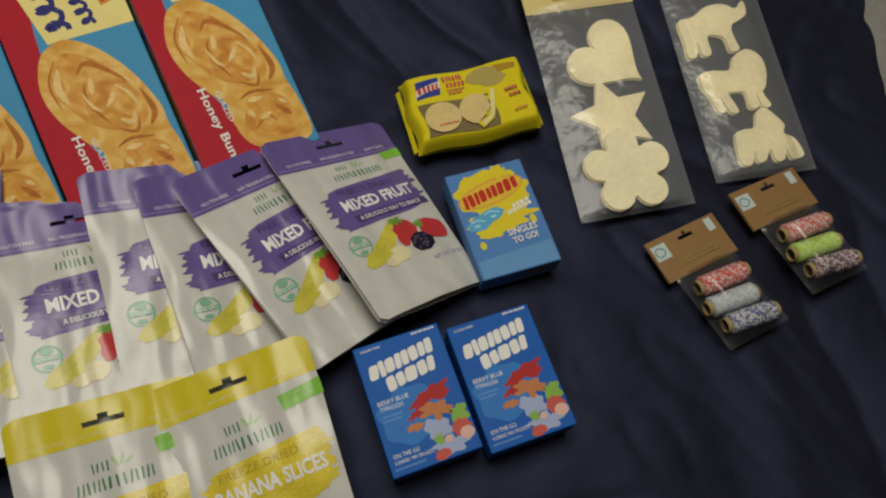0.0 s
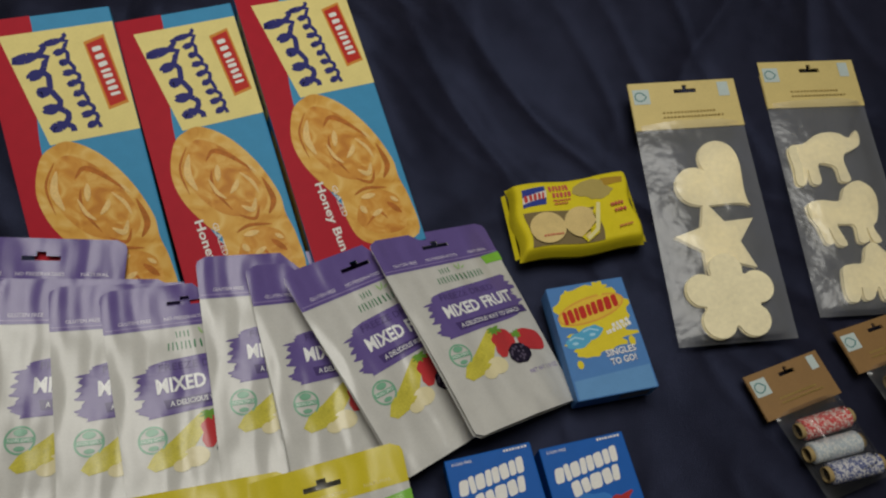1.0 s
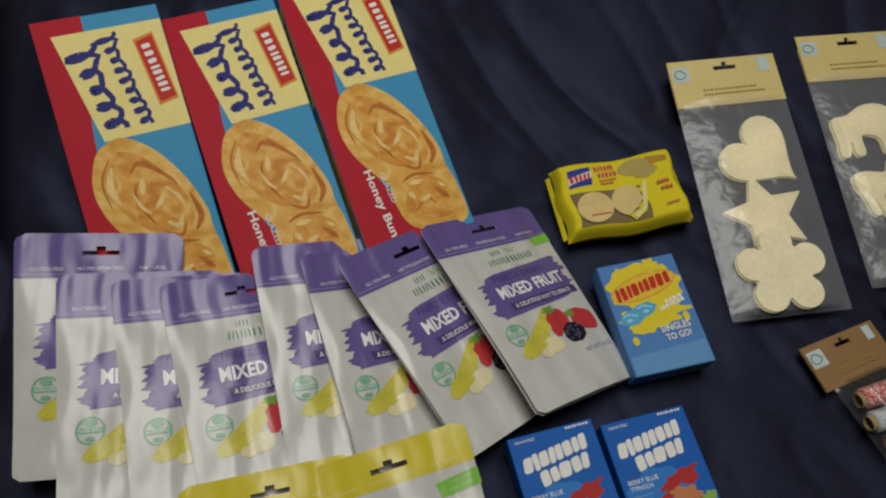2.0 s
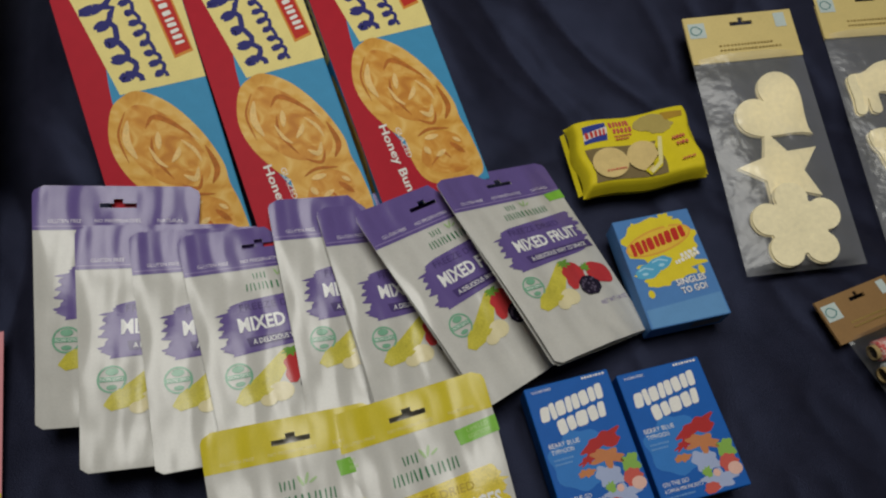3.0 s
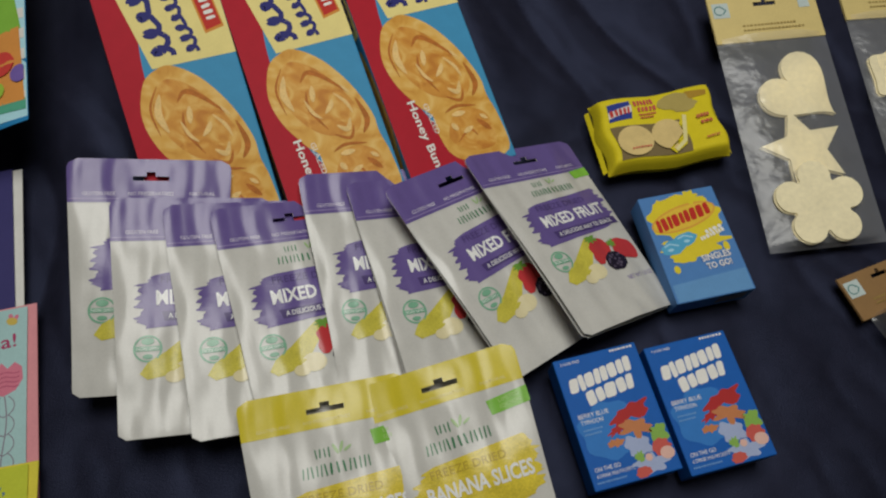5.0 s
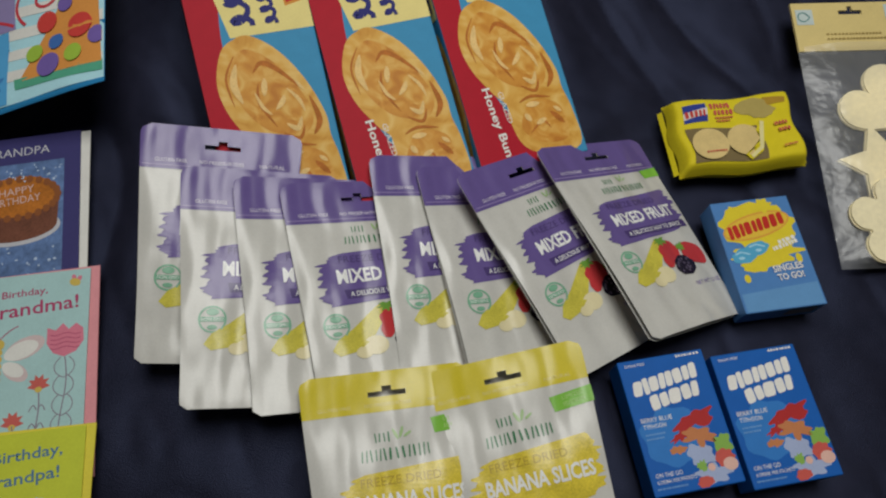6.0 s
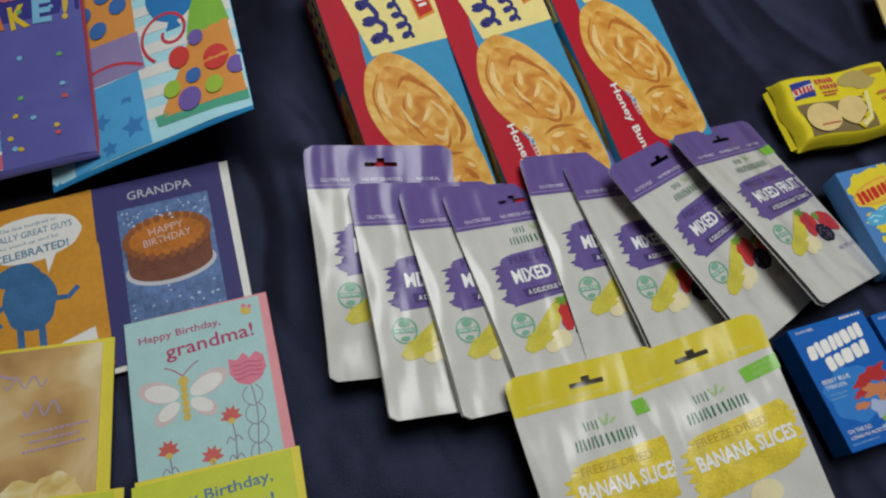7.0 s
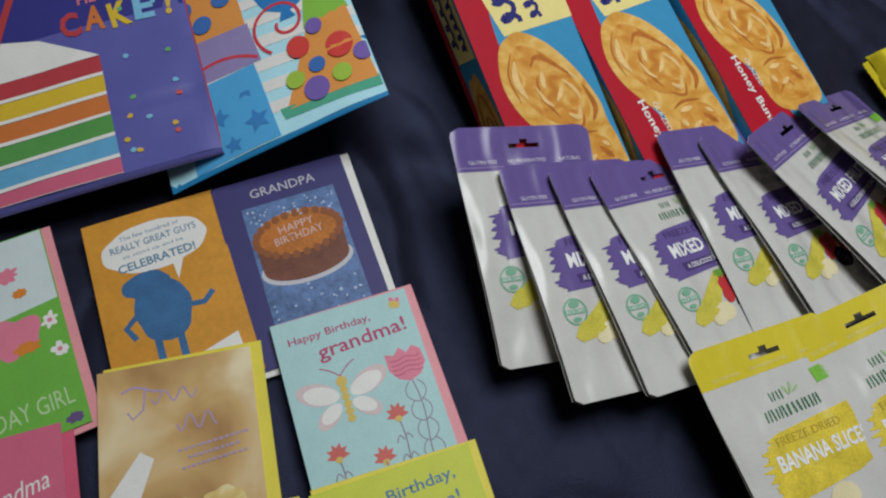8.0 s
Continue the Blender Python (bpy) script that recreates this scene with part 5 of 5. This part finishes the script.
def cake_bag(m):
    w, h = 0.26, 0.32
    b, S = gift_bag(m, w, h, 0.012, paper_ink("bag_violet", (0.105, 0.105, 0.36), rough=0.42, spec=0.5), paper_ink("bag_red", (0.30, 0.03, 0.06)), paper_ink("bag_violet", (0.105, 0.105, 0.36), rough=0.42, spec=0.5), "violet paper gift bag printed with a rainbow cake slice")
    u0 = w - 0.084
    hv = lambda v: h - v
    ink("upper_field", [quad((0.001, 0.001), (w - 0.001, 0.001), (w - 0.001, hv(0.158)), (0.001, hv(0.158)), 10, 10)], paper_ink("bag_deep", (0.04, 0.04, 0.22)), b, S, 0.0003)
    ink("cake_top", [quad((0.001, hv(0.185)), (u0 - 0.05, hv(0.155)), (u0, hv(0.1235)), (0.001, hv(0.119)), 10, 4)], white_p, b, S, 0.0006)
    cols = [("layer_red", (0.42, 0.05, 0.06)), ("layer_yellow", (0.62, 0.44, 0.03)), ("layer_orange", (0.55, 0.17, 0.04)), ("layer_green", (0.10, 0.30, 0.07)), ("layer_blue", (0.13, 0.36, 0.58)), ("layer_pink", (0.55, 0.12, 0.20))]
    for i, (key, rgb) in enumerate(cols):
        y = 0.1225 - 0.0213 * i
        ink("cake_layer", [quad((0.001, hv(y - 0.004)), (u0, hv(y)), (u0, hv(max(0.001, y - 0.0175))), (0.001, hv(max(0.001, y - 0.0210))), 10, 3)], paper_ink(key, rgb), b, S, 0.0012)
        ink("cake_cream", [quad((0.001, hv(max(0.001, y - 0.0210))), (u0, hv(max(0.001, y - 0.0175))), (u0, hv(max(0.0005, y - 0.0210))), (0.001, hv(max(0.0005, y - 0.0245))), 10, 2)], white_p, b, S, 0.0013)
    r = random.Random(31)
    for key, rgb, n in (("dot_gold", (0.6, 0.42, 0.06), 5), ("dot_blue", (0.2, 0.45, 0.65), 5), ("dot_red", (0.55, 0.10, 0.10), 4), ("dot_green", (0.15, 0.38, 0.15), 3)):
        ink("confetti", [rough_blob(r.uniform(u0 + 0.008, w - 0.01), hv(r.uniform(0.01, 0.19)), 0.0028, 0.0024, r.randint(0, 999), 0.2, 8) for _ in range(n)] + [rough_blob(r.uniform(0.01, w - 0.01), hv(r.uniform(0.20, 0.31)), 0.0028, 0.0024, r.randint(0, 999), 0.2, 8) for _ in range(n)], paper_ink(key, rgb), b, S, 0.0009, apart=True)
    letters = [("C", 0, "layer_red"), ("A", 1, "layer_orange"), ("K", 2, "layer_yellow"), ("E", 3, "dot_blue"), ("!", 4, "dot_gold")]
    for ch, i, key in letters:
        ink("big_letter", words(ch, w - 0.104 + 0.0225 * i, hv(0.162 + 0.002 * (i % 2)), 0.027, 0.0185 if ch != "!" else 0.006, (-6, 4, -5, 3, 6)[i], 0.04), bpy.data.materials["paper_ink_" + key], b, S, 0.0009)
    ink("small_letters", words("PIECE OF", w - 0.066, hv(0.188), 0.0125, 0.056, -1, 0.03), paper_ink("letter_rose", (0.55, 0.16, 0.22)), b, S, 0.0009)
    ink("small_letters", words("YOU IS A", w - 0.066, hv(0.205), 0.0125, 0.056, -2, 0.03), paper_ink("letter_gold", (0.62, 0.46, 0.16)), b, S, 0.0009)
    ink("small_letters", bars(w - 0.066, hv(0.222), 0.062, 0.012, 9, 33, -2, 0.25), paper_ink("letter_blue", (0.24, 0.40, 0.66)), b, S, 0.0009)
    ink("candle", [quad((0.105, hv(0.215)), (0.112, hv(0.213)), (0.088, hv(0.152)), (0.081, hv(0.154)))], bpy.data.materials["paper_ink_layer_red"], b, S, 0.0009)
    return b


cake_bag(placed(-0.4313, 0.5442, 0.0503, 11.0, 7.0, -6.5) @ pose(-0.26, 0.32, 0))


def party_bag(m):
    w, h = 0.212, 0.32
    b, S = gift_bag(m, w, h, 0.005, paper_ink("bag_aqua", (0.45, 0.75, 0.84), rough=0.42, spec=0.5), paper_ink("bag_blue", (0.03, 0.22, 0.48)), paper_ink("bag_blue", (0.03, 0.22, 0.48)), "aqua striped paper gift bag printed with a party hat")
    hv = lambda v: h - v
    stripes = []
    for i in range(14):
        y = 0.016 + 0.024 * i
        stripes.append(quad((0.0, hv(y + 0.012 + 0.020)), (w, hv(y + 0.012)), (w, hv(y)), (0.0, hv(y + 0.020)), 16, 2))
    ink("white_stripe", stripes, white_p, b, S, 0.0003, clip=(0.001, 0.001, w - 0.001, h - 0.001), apart=True)
    ink("hat", [quad((w - 0.045, hv(0.100)), (w - 0.006, hv(0.103)), (w - 0.002, hv(0.018)), (w - 0.088, hv(0.022)), 6, 6)], paper_ink("hat_orange", (0.70, 0.30, 0.07)), b, S, 0.0006)
    ink("hat_top", [quad((w - 0.036, hv(0.145)), (w - 0.010, hv(0.145)), (w - 0.004, hv(0.100)), (w - 0.050, hv(0.096)))], paper_ink("hat_green", (0.24, 0.48, 0.06)), b, S, 0.0006)
    ink("hat_rim", [quad((w - 0.094, hv(0.026)), (w - 0.001, hv(0.020)), (w - 0.001, hv(0.008)), (w - 0.092, hv(0.014)))], paper_ink("hat_teal", (0.10, 0.38, 0.25)), b, S, 0.0005)
    dots = {"hat_red": ((0.60, 0.06, 0.05), ((0.060, 0.080, 0.011), (0.024, 0.064, 0.013))), "hat_violet": ((0.18, 0.12, 0.40), ((0.056, 0.030, 0.012), (0.006, 0.048, 0.009), (0.040, 0.094, 0.008))), "hat_blue": ((0.06, 0.16, 0.45), ((0.049, 0.054, 0.008),)), "hat_lime": ((0.35, 0.52, 0.06), ((0.072, 0.048, 0.009), (0.030, 0.035, 0.009)))}
    for key, (rgb, rows) in dots.items():
        ink("hat_dot", [ell(w - x, hv(y), r, r * 1.05) for x, y, r in rows], paper_ink(key, rgb), b, S, 0.0020, clip=(0, 0, w - 0.001, h - 0.001), apart=True)
    red = paper_ink("swirl_red", (0.55, 0.05, 0.07))
    ink("ribbon_swirl", [stroke([(w - 0.066 + (0.040 - 0.0045 * a) * math.cos(a + 2.2) * 0.8, hv(0.112) + (0.040 - 0.0045 * a) * math.sin(a + 2.2) * 0.8) for a in np.linspace(0, 7.5, 40)], 0.0032), stroke([(w - 0.098 - 0.06 * t, hv(0.089) - 0.03 * t * (1 - t) - 0.012 * t) for t in np.linspace(0, 1, 14)], 0.0032)], red, b, S, 0.0009)
    ink("balloon", [rough_blob(w - 0.058, hv(0.158), 0.027, 0.036, 161, 0.03), star_fan([(w - 0.064, hv(0.124)), (w - 0.056, hv(0.124)), (w - 0.052, hv(0.114)), (w - 0.068, hv(0.114))], 1)], paper_ink("balloon_blue", (0.04, 0.20, 0.50)), b, S, 0.0007)
    ink("star_panel", [quad((w - 0.180, hv(0.085)), (w - 0.104, hv(0.085)), (w - 0.100, hv(0.001)), (w - 0.185, hv(0.001)), 6, 6)], paper_ink("panel_blue", (0.10, 0.38, 0.70)), b, S, 0.0006)
    ink("star", [(star5(w - x, hv(y), r, a), [tuple(range(10))]) for x, y, r, a in ((0.120, 0.062, 0.010, 10), (0.116, 0.026, 0.013, -10), (0.150, 0.044, 0.011, 20), (0.143, 0.012, 0.009, 0))], paper_ink("star_navy", (0.06, 0.22, 0.52)), b, S, 0.0009, apart=True)
    ink("violet_panel", [quad((w - 0.170, hv(0.135)), (w - 0.098, hv(0.129)), (w - 0.096, hv(0.085)), (w - 0.166, hv(0.087)))], paper_ink("panel_violet", (0.29, 0.24, 0.46)), b, S, 0.0008)
    ink("dotted_panel", [quad((w - 0.175, hv(0.215)), (w - 0.100, hv(0.210)), (w - 0.100, hv(0.129)), (w - 0.170, hv(0.117)))], paper_ink("hat_orange", (0.70, 0.30, 0.07)), b, S, 0.0007)
    ink("panel_dot", [ell(w - x, hv(y), 0.010, 0.010) for x, y in ((0.115, 0.170), (0.14, 0.150), (0.13, 0.190), (0.155, 0.175))], paper_ink("hat_blue", (0.06, 0.16, 0.45)), b, S, 0.0020, apart=True)
    return b


party_bag(placed(-0.285, 0.5663, 0.0865, 12.5, 3.0, -18.5) @ pose(-0.212, 0.32, 0))
